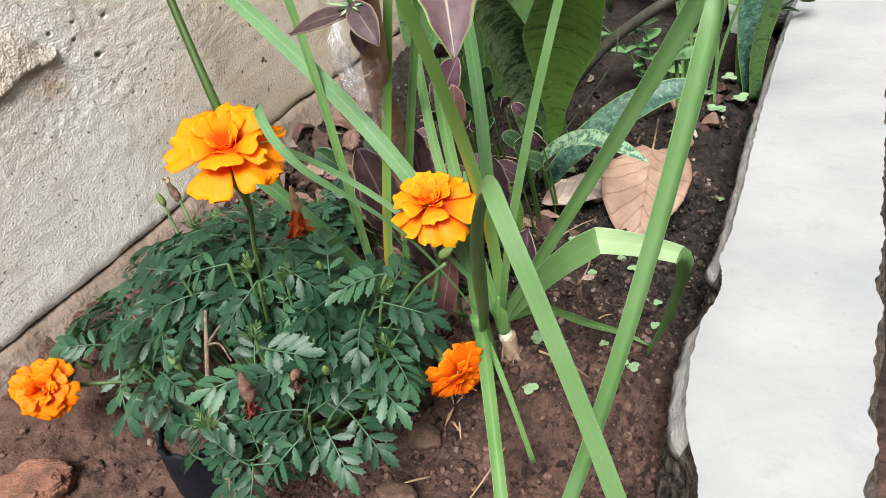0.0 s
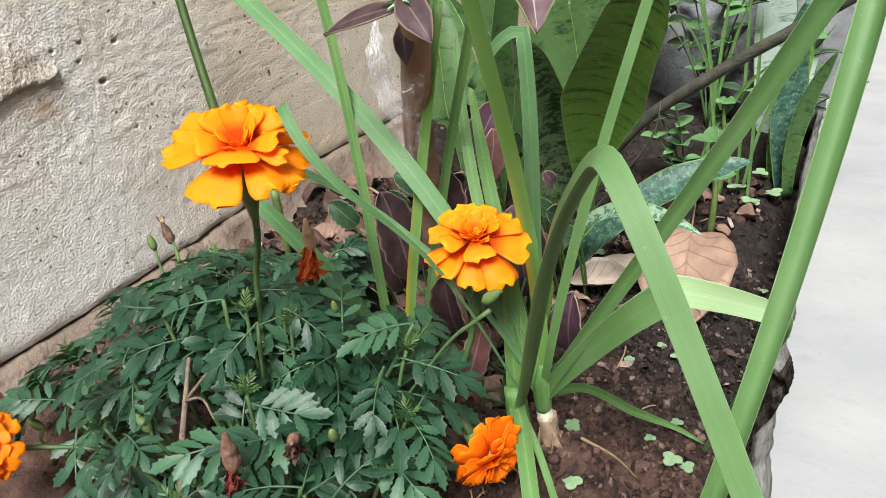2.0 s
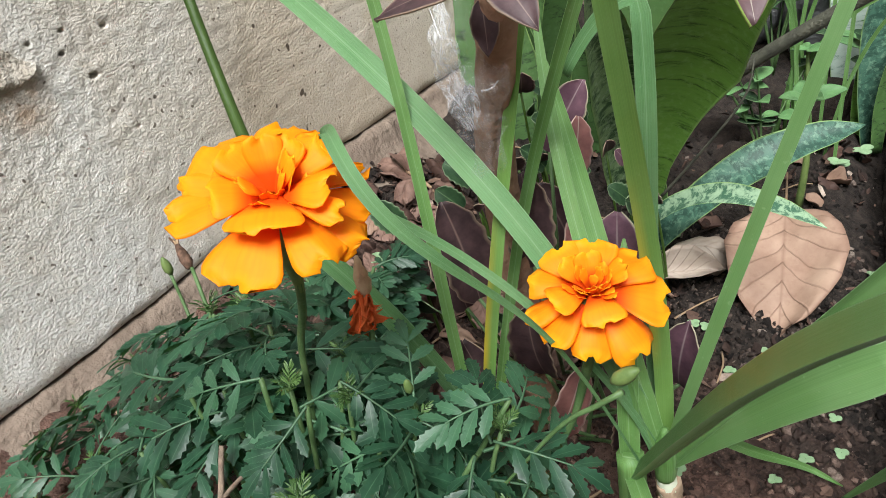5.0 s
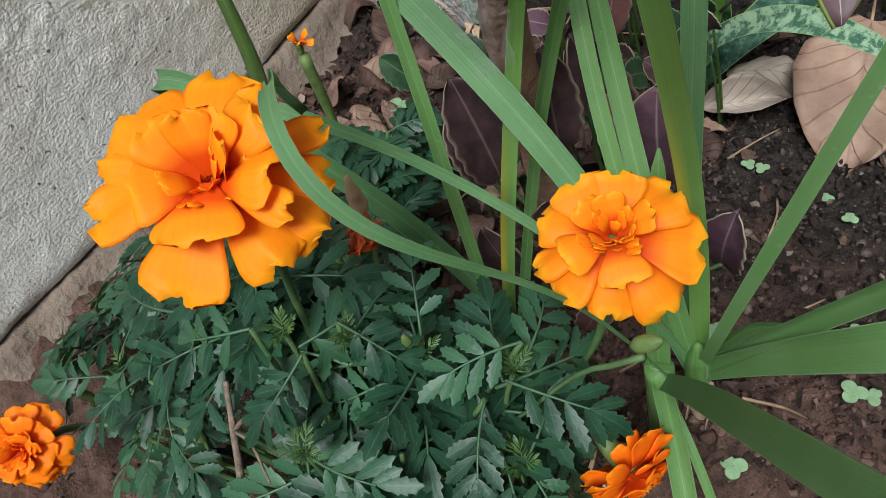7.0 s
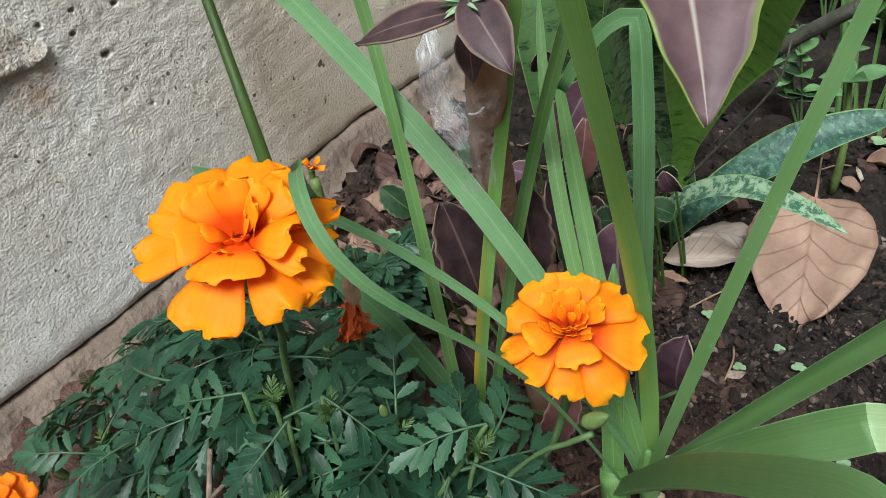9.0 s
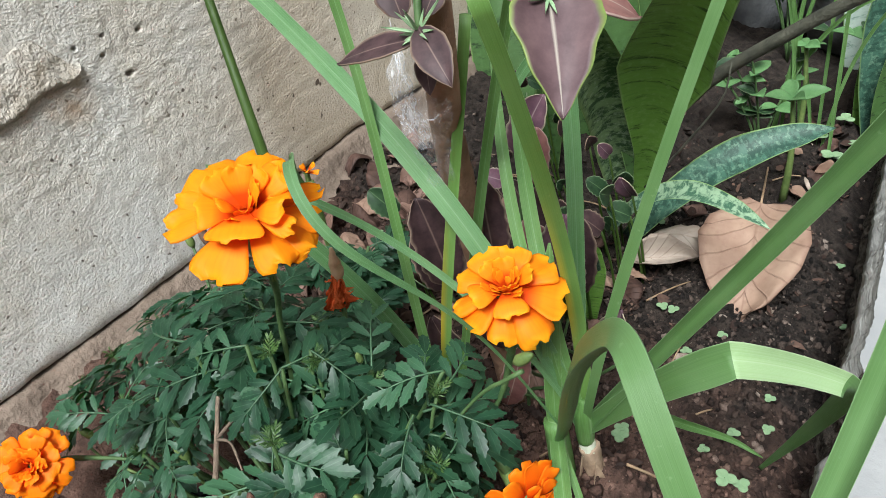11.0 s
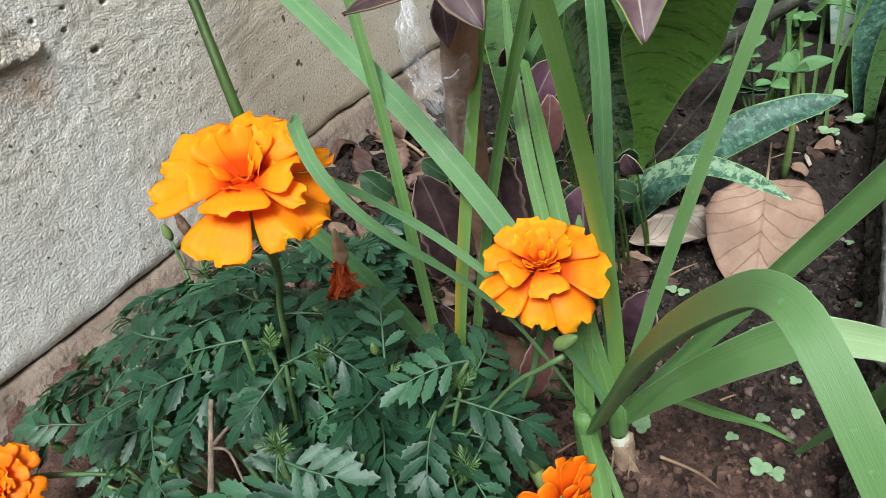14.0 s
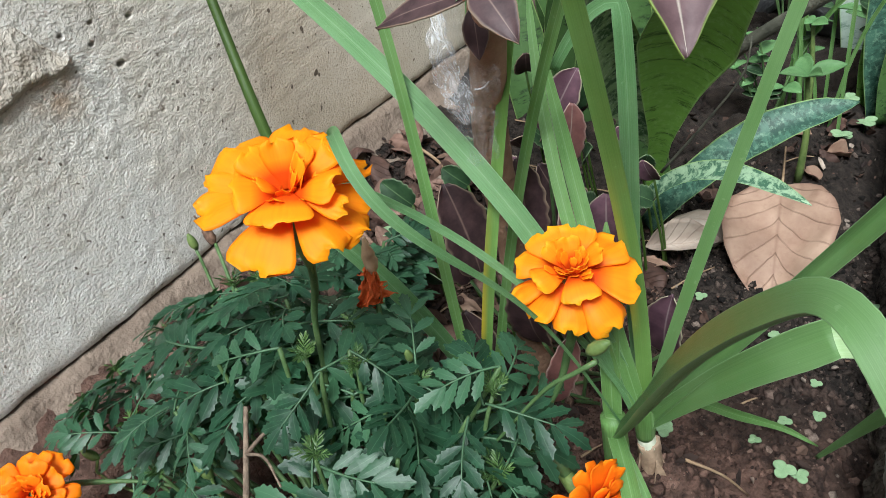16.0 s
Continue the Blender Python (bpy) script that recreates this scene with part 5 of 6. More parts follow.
def build_small_marigold():
    root = Vector((0.085, 0.300, 0.02))
    t = thing("marigold_plant", root, "small young marigold with a half-open bud by the wall", "plant")
    rnd = random.Random(17)
    kinds = [marigold_leaf(40 + s, 0.022, 5) for s in range(4)]
    for tip in ((0.105, 0.298, 0.100), (0.085, 0.285, 0.095), (0.125, 0.285, 0.085), (0.110, 0.315, 0.085), (0.145, 0.270, 0.085), (0.120, 0.305, 0.098), (0.135, 0.283, 0.078), (0.105, 0.290, 0.075)):
        tip = Vector(tip)
        part("stalk", tube("stalk", spline([tip, (tip + root) / 2 + Vector((0.004, 0, 0.005)), root], 10), [0.001, 0.0015], M_STALK, 6), t)
        for k in range(9):
            a = k * 0.7 + rnd.random()
            part("marigold_leaf", rnd.choice(kinds), t, "", frame_of(tip - Vector((0, 0, rnd.uniform(0, 0.02))), (math.cos(a), math.sin(a), 0.15), (rnd.uniform(-0.3, 0.5), rnd.uniform(-0.5, 0.2), 1)) @ Matrix.Scale(rnd.uniform(0.7, 1.1), 4))
    part("stalk", tube("stalk", spline([(0.089, 0.2975, 0.142), (0.0885, 0.298, 0.128), (0.088, 0.299, 0.10), root], 18), [0.0030, 0.0028, 0.0014, 0.0014, 0.0018], M_CALYX, 8), t)
    flower(t, (0.089, 0.2975, 0.148), (0.3, -0.1, 0.95), 0.0085, [(-10, 1.0, 0.55, 30, 0.0), (35, 0.85, 0.5, 52, 0.05), (160, 0.7, 0.5, 70, 0.05), (250, 0.75, 0.5, 66, 0.0), (300, 0.8, 0.5, 58, 0.05)], M_PETAL_Y, 6, "half-open small orange bud", 0)


build_small_marigold()


# ---- snake plants ----
def snake_leaf(line, width, mat, face, parent, label="", channel=0.22, foot=0.55, low=0.9):
    part("leaf", ribbon("leaf", line, [(0, width * foot), (0.25, width * low), (0.42, width * (0.5 + 0.5 * low)), (0.58, width), (0.85, width * 0.7), (0.96, width * 0.25), (1, width * 0.03)], mat, 0.05, channel, face), parent, label)


def build_snake_plants():
    t = thing("snake_plant", (0.222, 0.485, 0.0), "dark green snake plant with broad banded upright leaves", "plant", "snake plants")
    face = (0.35, -0.8, 0.2)
    snake_leaf(spline([(0.184, 0.556, -0.005), (0.190, 0.546, 0.036), (0.207, 0.522, 0.09), (0.222, 0.500, 0.13), (0.245, 0.471, 0.173), (0.267, 0.446, 0.207), (0.305, 0.405, 0.262)], 34), 0.058, M_SNAKE, face, t, "broad upright leaf with faint dark bands", 0.3, 0.20, 0.30)
    snake_leaf(spline([(0.156, 0.580, -0.005), (0.166, 0.551, 0.06), (0.178, 0.520, 0.11), (0.190, 0.478, 0.16), (0.200, 0.441, 0.196), (0.207, 0.41, 0.222)], 30), 0.040, M_SNAKE_EDGE, (0.5, -0.75, 0.3), t, "leaning mottled leaf with a pale rim", 0.35)
    snake_leaf(bez([(0.19, 0.56, 0.0), (0.165, 0.57, 0.12), (0.15, 0.57, 0.22), (0.14, 0.57, 0.34)], 24), 0.036, M_SNAKE_SHADED, face, t)
    snake_leaf(bez([(0.15, 0.60, 0.0), (0.165, 0.60, 0.12), (0.18, 0.60, 0.22), (0.19, 0.60, 0.34)], 24), 0.034, M_SNAKE_SHADED, face, t)
    snake_leaf(bez([(0.214, 0.405, 0.0), (0.217, 0.402, 0.03), (0.222, 0.398, 0.06), (0.226, 0.394, 0.078)], 16), 0.024, M_SNAKE, (0.6, -0.7, 0.3), t, "short young leaf")
    snake_leaf(bez([(0.194, 0.476, 0.030), (0.237, 0.471, 0.095), (0.279, 0.444, 0.104), (0.326, 0.420, 0.096)], 26), 0.0145, M_SNAKE_BAND, (0.15, -0.55, 0.8), t, "low arching pale banded leaf")
    snake_leaf(bez([(0.205, 0.490, 0.02), (0.250, 0.505, 0.085), (0.285, 0.530, 0.098), (0.325, 0.557, 0.100)], 24), 0.026, M_SNAKE_PALE, (0.1, -0.7, 0.7), t, "spreading mottled leaf")
    snake_leaf(bez([(0.210, 0.42, 0.0), (0.225, 0.40, 0.06), (0.235, 0.375, 0.09), (0.24, 0.35, 0.085)], 20), 0.016, M_SNAKE_PALE, (0.4, -0.5, 0.7), t)
    t2 = thing("snake_plant", (0.312, 0.80, -0.01), "dark banded snake plant beside the kerb", "plant", "snake plants")
    snake_leaf(bez([(0.312, 0.79, -0.01), (0.306, 0.79, 0.06), (0.305, 0.79, 0.12), (0.318, 0.785, 0.19)], 22), 0.034, M_SNAKE_PALE, (0.4, -0.8, 0.2), t2, "dark leaf with grey cross bands")
    snake_leaf(bez([(0.300, 0.80, -0.01), (0.298, 0.80, 0.06), (0.312, 0.80, 0.11), (0.322, 0.80, 0.15)], 22), 0.026, M_SNAKE, (0.2, -0.8, 0.2), t2)
    snake_leaf(bez([(0.318, 0.775, -0.01), (0.314, 0.775, 0.05), (0.325, 0.77, 0.10), (0.352, 0.76, 0.145)], 22), 0.018, M_SNAKE_SHADED, (0.5, -0.8, 0.3), t2)
    snake_leaf(bez([(0.305, 0.83, -0.01), (0.310, 0.84, 0.08), (0.322, 0.84, 0.15), (0.335, 0.84, 0.24)], 22), 0.014, M_SNAKE_WHITE, face, t2, "narrow silvery mottled leaf")
    snake_leaf(bez([(0.270, 0.92, -0.01), (0.268, 0.92, 0.08), (0.266, 0.92, 0.17), (0.262, 0.92, 0.28)], 22), 0.045, M_SNAKE_WHITE, (0.3, -0.85, 0.2), t2, "silvery mottled leaf")
    t3 = thing("snake_plant", (0.14, 0.55, 0.0), "dense clump of snake plant leaves in shade", "plant", "snake plants")
    rnd = random.Random(5)
    for k in range(12):
        x, y = rnd.uniform(0.03, 0.13), rnd.uniform(0.52, 0.78)
        top = (x + rnd.uniform(-0.06, 0.08), y + rnd.uniform(-0.05, 0.05), rnd.uniform(0.2, 0.36))
        mid = (x + rnd.uniform(-0.02, 0.02), y, 0.12)
        snake_leaf(bez([(x, y, -0.01), mid, top], 18), rnd.uniform(0.024, 0.04), M_SNAKE_SHADED, (rnd.uniform(0, 0.6), -0.8, 0.2), t3)


build_snake_plants()


# ---- purple-leaved shrub ----
def build_shrub():
    t = thing("purple_shrub", (0.232, 0.305, 0.0), "shrub with a brown stem and purple leaves", "shrub")
    part("stem", tube("stem", spline([(0.212, 0.318, 0.0), (0.218, 0.297, 0.12), (0.228, 0.277, 0.187), (0.246, 0.257, 0.231), (0.257, 0.247, 0.27), (0.262, 0.243, 0.36)], 44), [0.0095, 0.0088, 0.0080, 0.0068, 0.0064, 0.006], M_BARK, 16, 0.16, 2), t, "thick brown woody stem")
    cam_side = (0.6, -0.6, 0.4)
    broad_leaf("leaf", t, (0.3250, 0.2125, 0.2765), (0.3379, 0.1946, 0.2541), (0.55, -0.45, 0.62), 0.0118, M_PURPLE, "deltoid", label="hanging purple leaf with a green rim", seed=1, lobes=3, lobe_depth=0.05, droop=0.25, cup=0.45)
    part("leaf_stalk", tube("leaf_stalk", spline([(0.3250, 0.2125, 0.2765), (0.312, 0.225, 0.300), (0.29, 0.238, 0.322), (0.262, 0.243, 0.33)], 18), [0.0014, 0.002], M_STALK, 7), t)
    broad_leaf("leaf", t, (0.262, 0.232, 0.258), (0.2254, 0.2239, 0.2512), (0.45, -0.45, 0.8), 0.0055, M_PURPLE_DARK, label="dark purple leaf", seed=2)
    broad_leaf("leaf", t, (0.262, 0.232, 0.262), (0.281, 0.222, 0.2475), (0.45, -0.7, 0.5), 0.0065, M_PURPLE_DARK, label="dark purple leaf", seed=3)
    part("leaf_stalk", tube("leaf_stalk", spline([(0.262, 0.232, 0.260), (0.259, 0.24, 0.28), (0.259, 0.245, 0.29)], 10), [0.0012, 0.0018], M_STALK, 7), t)
    broad_leaf("leaf", t, (0.2555, 0.2325, 0.2640), (0.2470, 0.2360, 0.2830), (0.45, -0.8, 0.2), 0.0068, M_PURPLE_DARK, label="dark purple leaf", seed=4)
    broad_leaf("leaf", t, (0.262, 0.236, 0.264), (0.2665, 0.2440, 0.2775), (0.45, -0.8, 0.2), 0.0048, M_PURPLE_DARK, label="dark purple leaf", seed=5)
    broad_leaf("leaf", t, (0.3255, 0.2150, 0.2790), (0.3375, 0.2400, 0.2660), (0.3, -0.3, 0.8), 0.0100, M_PURPLE_RED, label="reddish brown leaf above the hanging one", seed=6)
    broad_leaf("leaf", t, (0.3240, 0.2130, 0.2790), (0.3080, 0.2110, 0.2830), (0.3, -0.6, 0.6), 0.0060, M_PURPLE_RED, label="reddish brown leaf above the hanging one", seed=7)
    for k in range(7):
        a = k * 0.9
        broad_leaf("leaflet", t, (0.3250, 0.2120, 0.2770), (0.325 + 0.004 * math.cos(a), 0.209 + 0.003 * math.sin(a), 0.2745 + 0.0035 * math.sin(a * 1.7)), (0.5, -0.6, 0.4), 0.0004, M_CLOVER, seed=k)
    rnd = random.Random(8)
    for k in range(18):
        a = k * 0.63
        r = 0.006 + 0.007 * rnd.random()
        broad_leaf("leaflet", t, (0.262, 0.232, 0.260), (0.262 + r * math.cos(a), 0.230 + 0.6 * r * math.sin(a), 0.262 + 0.9 * r * math.sin(a * 1.7)), cam_side, 0.0005, M_CLOVER, seed=k)
    broad_leaf("leaf", t, (0.250, 0.246, 0.250), (0.2528, 0.2423, 0.2335), cam_side, 0.0045, M_PURPLE_DARK, label="small folded brown leaf", seed=9)
    # a pouch of spider silk on the stem, with torn sheets that end in points
    def film(name, line, widths, mat, seed, label, tatter):
        line = spline(line, 40)
        across = 17
        verts, uvs = [], []
        side0 = Vector((0.80, 0.58, 0.10)).normalized()
        for k, q in enumerate(line):
            v = k / 39
            w = float(np.interp(v, *zip(*widths)))
            for c in range(across):
                u = 2 * c / (across - 1) - 1
                spot = Vector((u * 2.1, v * 4.3, seed * 3.7))
                rim = 1 + tatter * noise.noise(Vector((v * 13, u * 1.5, seed))) * abs(u)
                bulge = 0.35 * w * (1 - u * u) + w * 0.55 * noise.noise(spot) + w * 0.4 * noise.noise(spot * 2.9)
                verts.append(Vector(q) + side0 * u * w * rim + Vector((0.45, -0.75, 0.3)) * bulge + Vector((0, 0, tatter * w * 0.8 * noise.noise(Vector((u * 5, seed, 0))) * (1 if v in (0, 1) else 0))))
                uvs.append((0.5 + 0.5 * u, v))
        faces = [(a * across + c, a * across + c + 1, (a + 1) * across + c + 1, (a + 1) * across + c) for a in range(39) for c in range(across - 1)]
        part("silk", mesh(name, verts, faces, mat, uvs), t, label)

    film("silk", [(0.229, 0.255, 0.250), (0.231, 0.250, 0.238), (0.234, 0.247, 0.228), (0.2375, 0.247, 0.218), (0.2385, 0.250, 0.207)], [(0, 0.0008), (0.2, 0.0034), (0.5, 0.0052), (0.8, 0.0048), (1, 0.0020)], M_WEB, 3, "white pouch of spider silk on the stem", 0.5)
    film("silk", [(0.238, 0.255, 0.254), (0.240, 0.250, 0.236), (0.243, 0.248, 0.218), (0.238, 0.256, 0.188)], [(0, 0.004), (0.5, 0.0090), (1, 0.005)], M_WEB_THIN, 5, "thin torn sheet of spider silk", 0.7)
    for a, b in (((0.227, 0.255, 0.236), (0.219, 0.262, 0.244)), ((0.231, 0.252, 0.248), (0.224, 0.258, 0.256)), ((0.246, 0.246, 0.222), (0.254, 0.244, 0.226))):
        part("silk_thread", tube("silk_thread", spline([a, tuple((Vector(a) + Vector(b)) / 2 + Vector((0, 0, -0.001))), b], 8), [0.00035, 0.0002], M_WEB, 5), t)
    # low scalloped leaves
    rows = [
        ((0.214, 0.345, 0.158), (0.2330, 0.342, 0.194), 0.0135, M_PURPLE_MID, "round"), ((0.228, 0.335, 0.148), (0.2385, 0.331, 0.181), 0.0095, M_PURPLE_RED, "round"),
        ((0.262, 0.312, 0.105), (0.262, 0.306, 0.150), 0.0165, M_PURPLE_MID, "round"), ((0.228, 0.296, 0.125), (0.232, 0.288, 0.172), 0.014, M_PURPLE_DARK, "round"),
        ((0.200, 0.290, 0.105), (0.196, 0.282, 0.158), 0.017, M_PURPLE_DARK, "round"), ((0.232, 0.290, 0.07), (0.236, 0.268, 0.118), 0.014, M_PURPLE_DARK, "round"),
        ((0.265, 0.262, 0.105), (0.252, 0.258, 0.060), 0.0095, M_PURPLE_RED, "round"), ((0.180, 0.305, 0.085), (0.174, 0.296, 0.125), 0.014, M_PURPLE_DARK, "round"),
        ((0.285, 0.318, 0.06), (0.292, 0.300, 0.105), 0.014, M_PURPLE_MID, "round"), ((0.24, 0.35, 0.07), (0.252, 0.340, 0.128), 0.015, M_PURPLE_DARK, "round"),
        ((0.22, 0.36, 0.08), (0.210, 0.345, 0.14), 0.017, M_PURPLE_DARK, "round"), ((0.215, 0.28, 0.05), (0.207, 0.262, 0.098), 0.013, M_PURPLE_DARK, "round"),
        ((0.27, 0.29, 0.04), (0.280, 0.275, 0.078), 0.012, M_PURPLE_DARK, "round"), ((0.246, 0.318, 0.10), (0.244, 0.306, 0.143), 0.012, M_PURPLE_RED, "round"),
    ]
    grow = random.Random(77)
    for k in range(48):
        x, y = grow.uniform(0.12, 0.225), grow.uniform(0.33, 0.50)
        z = soil_height(x, y) + grow.uniform(0.02, 0.10)
        a = grow.uniform(-2.6, -0.4)
        L = grow.uniform(0.016, 0.029)
        rows.append(((x, y, z), (x + L * 0.6 * math.cos(a), y + L * 0.6 * math.sin(a), z + L * grow.uniform(0.3, 0.8)), L * 0.42, grow.choice([M_PURPLE_DARK, M_PURPLE_DARK, M_PURPLE_MID, M_WEED, M_WEED]), "round"))
    # unseen crown leaves over the bed, added to shade wall corner and back soil
    for k in range(14):
        a = grow.random() * 6.28
        r = 0.07 * math.sqrt(grow.random())
        o = Vector((0.225 + r * math.cos(a), 0.30 + 1.2 * r * math.sin(a), grow.uniform(0.37, 0.47)))
        if (o.x - 0.30) + (0.30 - o.y) > 0.06:
            continue
        L = grow.uniform(0.035, 0.06)
        b = grow.random() * 6.28
        broad_leaf("leaf", t, o, o + Vector((math.cos(b), math.sin(b), grow.uniform(-0.5, 0.1))) * L, (grow.uniform(-0.4, 0.4), grow.uniform(-0.4, 0.4), 1), L * 0.34, M_PURPLE_DARK, "ovate", "dark purple leaf", 200 + k)
        part("leaf_stalk", tube("leaf_stalk", spline([tuple(o), tuple((o + Vector((0.262, 0.243, 0.37))) / 2 + Vector((0, 0, 0.012))), (0.262, 0.243, 0.352)], 8), [0.001, 0.0016], M_STALK, 6), t)
    for n, (a, b, w, mat, kind) in enumerate(rows):
        broad_leaf("scalloped_leaf", t, a, b, (0.5 + 0.5 * math.sin(n * 2.1), -0.75, 0.6 + 0.4 * math.cos(n * 1.7)), w * 0.74, mat, kind, "scalloped reddish leaf" if mat is M_PURPLE_RED else "dark green scalloped leaf" if mat is M_WEED else "scalloped purple leaf with a pale rim", 20 + n, 6, 0.05, 0.6, 0.3)
        if n > 13:
            part("leaf_stalk", tube("leaf_stalk", spline([a, (a[0] + 0.003, a[1] + 0.006, a[2] * 0.5), (a[0] + 0.004, a[1] + 0.010, soil_height(a[0], a[1]) - 0.002)], 8), [0.0008, 0.0011], M_STEM_DARK, 6), t)
            continue
        part("leaf_stalk", tube("leaf_stalk", spline([a, ((a[0] + 0.23) / 2, (a[1] + 0.32) / 2, a[2] * 0.55), (0.22 + 0.03 * math.sin(n * 1.3), 0.34 + 0.03 * math.cos(n * 1.9), 0.0)], 8), [0.0009, 0.0012], M_STALK, 6), t)


build_shrub()


# ---- branch, dry leaves, seedlings ----
def build_branch():
    t = thing("fallen_branch", (0.215, 0.570, 0.0), "dark slanting bare branch resting among the plants", "branch")
    part("limb", tube("limb", spline([(0.160, 0.575, 0.03), (0.228, 0.568, 0.115), (0.29, 0.563, 0.162), (0.36, 0.556, 0.205), (0.48, 0.55, 0.28)], 26), [0.0052, 0.0048, 0.0044, 0.0042], M_BRANCH, 10, 0.12, 1), t)
    part("twig", tube("twig", spline([(0.205, 0.52, 0.05), (0.235, 0.525, 0.09), (0.258, 0.53, 0.125), (0.262, 0.532, 0.15)], 12), [0.0012, 0.0009, 0.0006], M_BRANCH, 6), t)


build_branch()


def dry_leaf(root, tip, facing, half, mat, label, kind="ovate", seed=0, stalk=None, droop=0.3, cup=0.25, crumple=0.0, lobes=0):
    root = Vector(root)
    tip = Vector(tip)
    t = thing("dry_leaf", root, label, "dry leaf", "fallen leaves")
    me = blade("leaf_blade", (tip - root).length, leaf_outline(kind, half), mat, 14, 20, cup, droop, 0.015 + crumple, seed, 0.0006, lobes, 0.06 if lobes else 0)
    if crumple:
        for v in me.vertices:
            v.co.z += crumple * 0.12 * noise.noise(v.co * 38 + Vector((seed, 0, 0))) + crumple * 0.06 * noise.noise(v.co * 90 + Vector((0, seed, 0)))
    part("leaf_blade", me, t, "", frame_of(root, tip - root, facing))
    if stalk:
        part("leaf_stalk", tube("leaf_stalk", spline([tuple(root), stalk], 8), [0.001, 0.0007], M_TWIG, 6), t)
    return t


dry_leaf((0.285, 0.545, 0.040), (0.303, 0.452, -0.002), (0.10, -0.45, 0.85), 0.037, M_DRYLEAF, "large tan dry leaf lying on the soil", "broad", 3, (0.278, 0.580, 0.052), 0.45, 0.26, 0.055, 0)
dry_leaf((0.214, 0.466, 0.018), (0.260, 0.492, 0.018), (0.0, -0.6, 0.7), 0.012, M_GREYLEAF, "bleached curled dry leaf beside the large one", "ovate", 4, None, 0.4, 1.5, 0.03)
dry_leaf((0.218, 0.500, 0.020), (0.272, 0.508, 0.026), (0.1, -0.5, 0.8), 0.015, M_GREYLEAF, "bleached torn dry leaf on the soil", "ovate", 5, None, 0.7, -0.5, 0.06, 4)


def build_litter():
    rnd = random.Random(21)
    for k in range(120):
        x, y = rnd.uniform(0.015, 0.22), rnd.uniform(0.24, 0.46)
        if k > 94:
            x, y = rnd.uniform(0.2, 0.31), rnd.uniform(0.50, 0.78)
        z = soil_height(x, y) + 0.006
        a = rnd.random() * 6.28
        L = rnd.uniform(0.016, 0.036) * (0.7 if k > 94 else 1)
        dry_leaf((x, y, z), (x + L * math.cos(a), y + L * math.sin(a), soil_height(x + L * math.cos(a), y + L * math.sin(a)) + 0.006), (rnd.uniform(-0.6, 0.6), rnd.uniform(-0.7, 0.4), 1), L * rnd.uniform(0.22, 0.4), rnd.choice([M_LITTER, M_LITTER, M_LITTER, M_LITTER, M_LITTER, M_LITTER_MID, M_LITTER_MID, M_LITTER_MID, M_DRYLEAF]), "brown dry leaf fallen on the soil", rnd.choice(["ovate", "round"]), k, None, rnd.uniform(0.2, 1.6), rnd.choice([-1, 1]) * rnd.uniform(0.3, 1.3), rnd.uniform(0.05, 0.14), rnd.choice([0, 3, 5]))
    # rusty curled leaves drifted against the wall's foot
    drift = random.Random(93)
    for k in range(30):
        x, y = drift.uniform(0.035, 0.17), drift.uniform(0.325, 0.47)
        a, L = drift.random() * 6.28, drift.uniform(0.018, 0.036)
        ex, ey = max(0.02, x + L * math.cos(a)), y + L * math.sin(a)
        dry_leaf((x, y, soil_height(x, y) + drift.uniform(0.003, 0.010)), (ex, ey, soil_height(ex, ey) + drift.uniform(0.004, 0.014)), (drift.uniform(-0.4, 0.7), drift.uniform(-0.9, 0.2), 1), L * drift.uniform(0.24, 0.4), drift.choice([M_LITTER_MID, M_LITTER_MID, M_LITTER_MID, M_DRYLEAF, M_LITTER]), "rusty brown dry leaf fallen by the wall", drift.choice(["ovate", "round"]), 400 + k, None, drift.uniform(0.2, 1.4), drift.choice([-1, 1]) * drift.uniform(0.3, 1.1), drift.uniform(0.05, 0.14), drift.choice([0, 3, 5]))
    # torn scraps of leaf, too small to count
    verts, faces = [], []
    for k in range(5200):
        x, y = rnd.uniform(0.012, 0.24), rnd.uniform(0.20, 0.48)
        if k % 4 == 0:
            x, y = rnd.uniform(0.12, 0.36), rnd.uniform(0.2, 0.85)
            if x > kerb_edge(y) - 0.02:
                continue
        r = 0.0012 + 0.0055 * rnd.random() ** 3
        rot = Euler((rnd.uniform(-0.9, 0.9), rnd.uniform(-0.9, 0.9), rnd.random() * 6.28)).to_matrix()
        o = Vector((x, y, soil_height(x, y) + rnd.uniform(0.0005, 0.005)))
        i0 = len(verts)
        q, c = rnd.uniform(0.35, 0.8), rnd.uniform(-0.5, 0.5)
        for u, v in ((-1, -0.1), (-0.45, -q), (0.5, -q * 0.8), (1, 0.1), (0.4, q), (-0.5, q * 0.7)):
            u, v = u + rnd.uniform(-0.2, 0.2), v + rnd.uniform(-0.15, 0.15)
            verts.append(o + rot @ Vector((u * r, v * r, c * v * v * r + rnd.uniform(-0.1, 0.1) * r)))
        verts.append(o + rot @ Vector((0, 0, -0.15 * r)))
        faces += [(i0 + n, i0 + (n + 1) % 6, i0 + 6) for n in range(6)]
    tagged(new("leaf_scraps", mesh("leaf_scraps", verts, faces, M_SCRAP, smooth=False)), "crumbled brown scraps of fallen leaves on the soil", "leaf litter", kind="stuff")


build_litter()


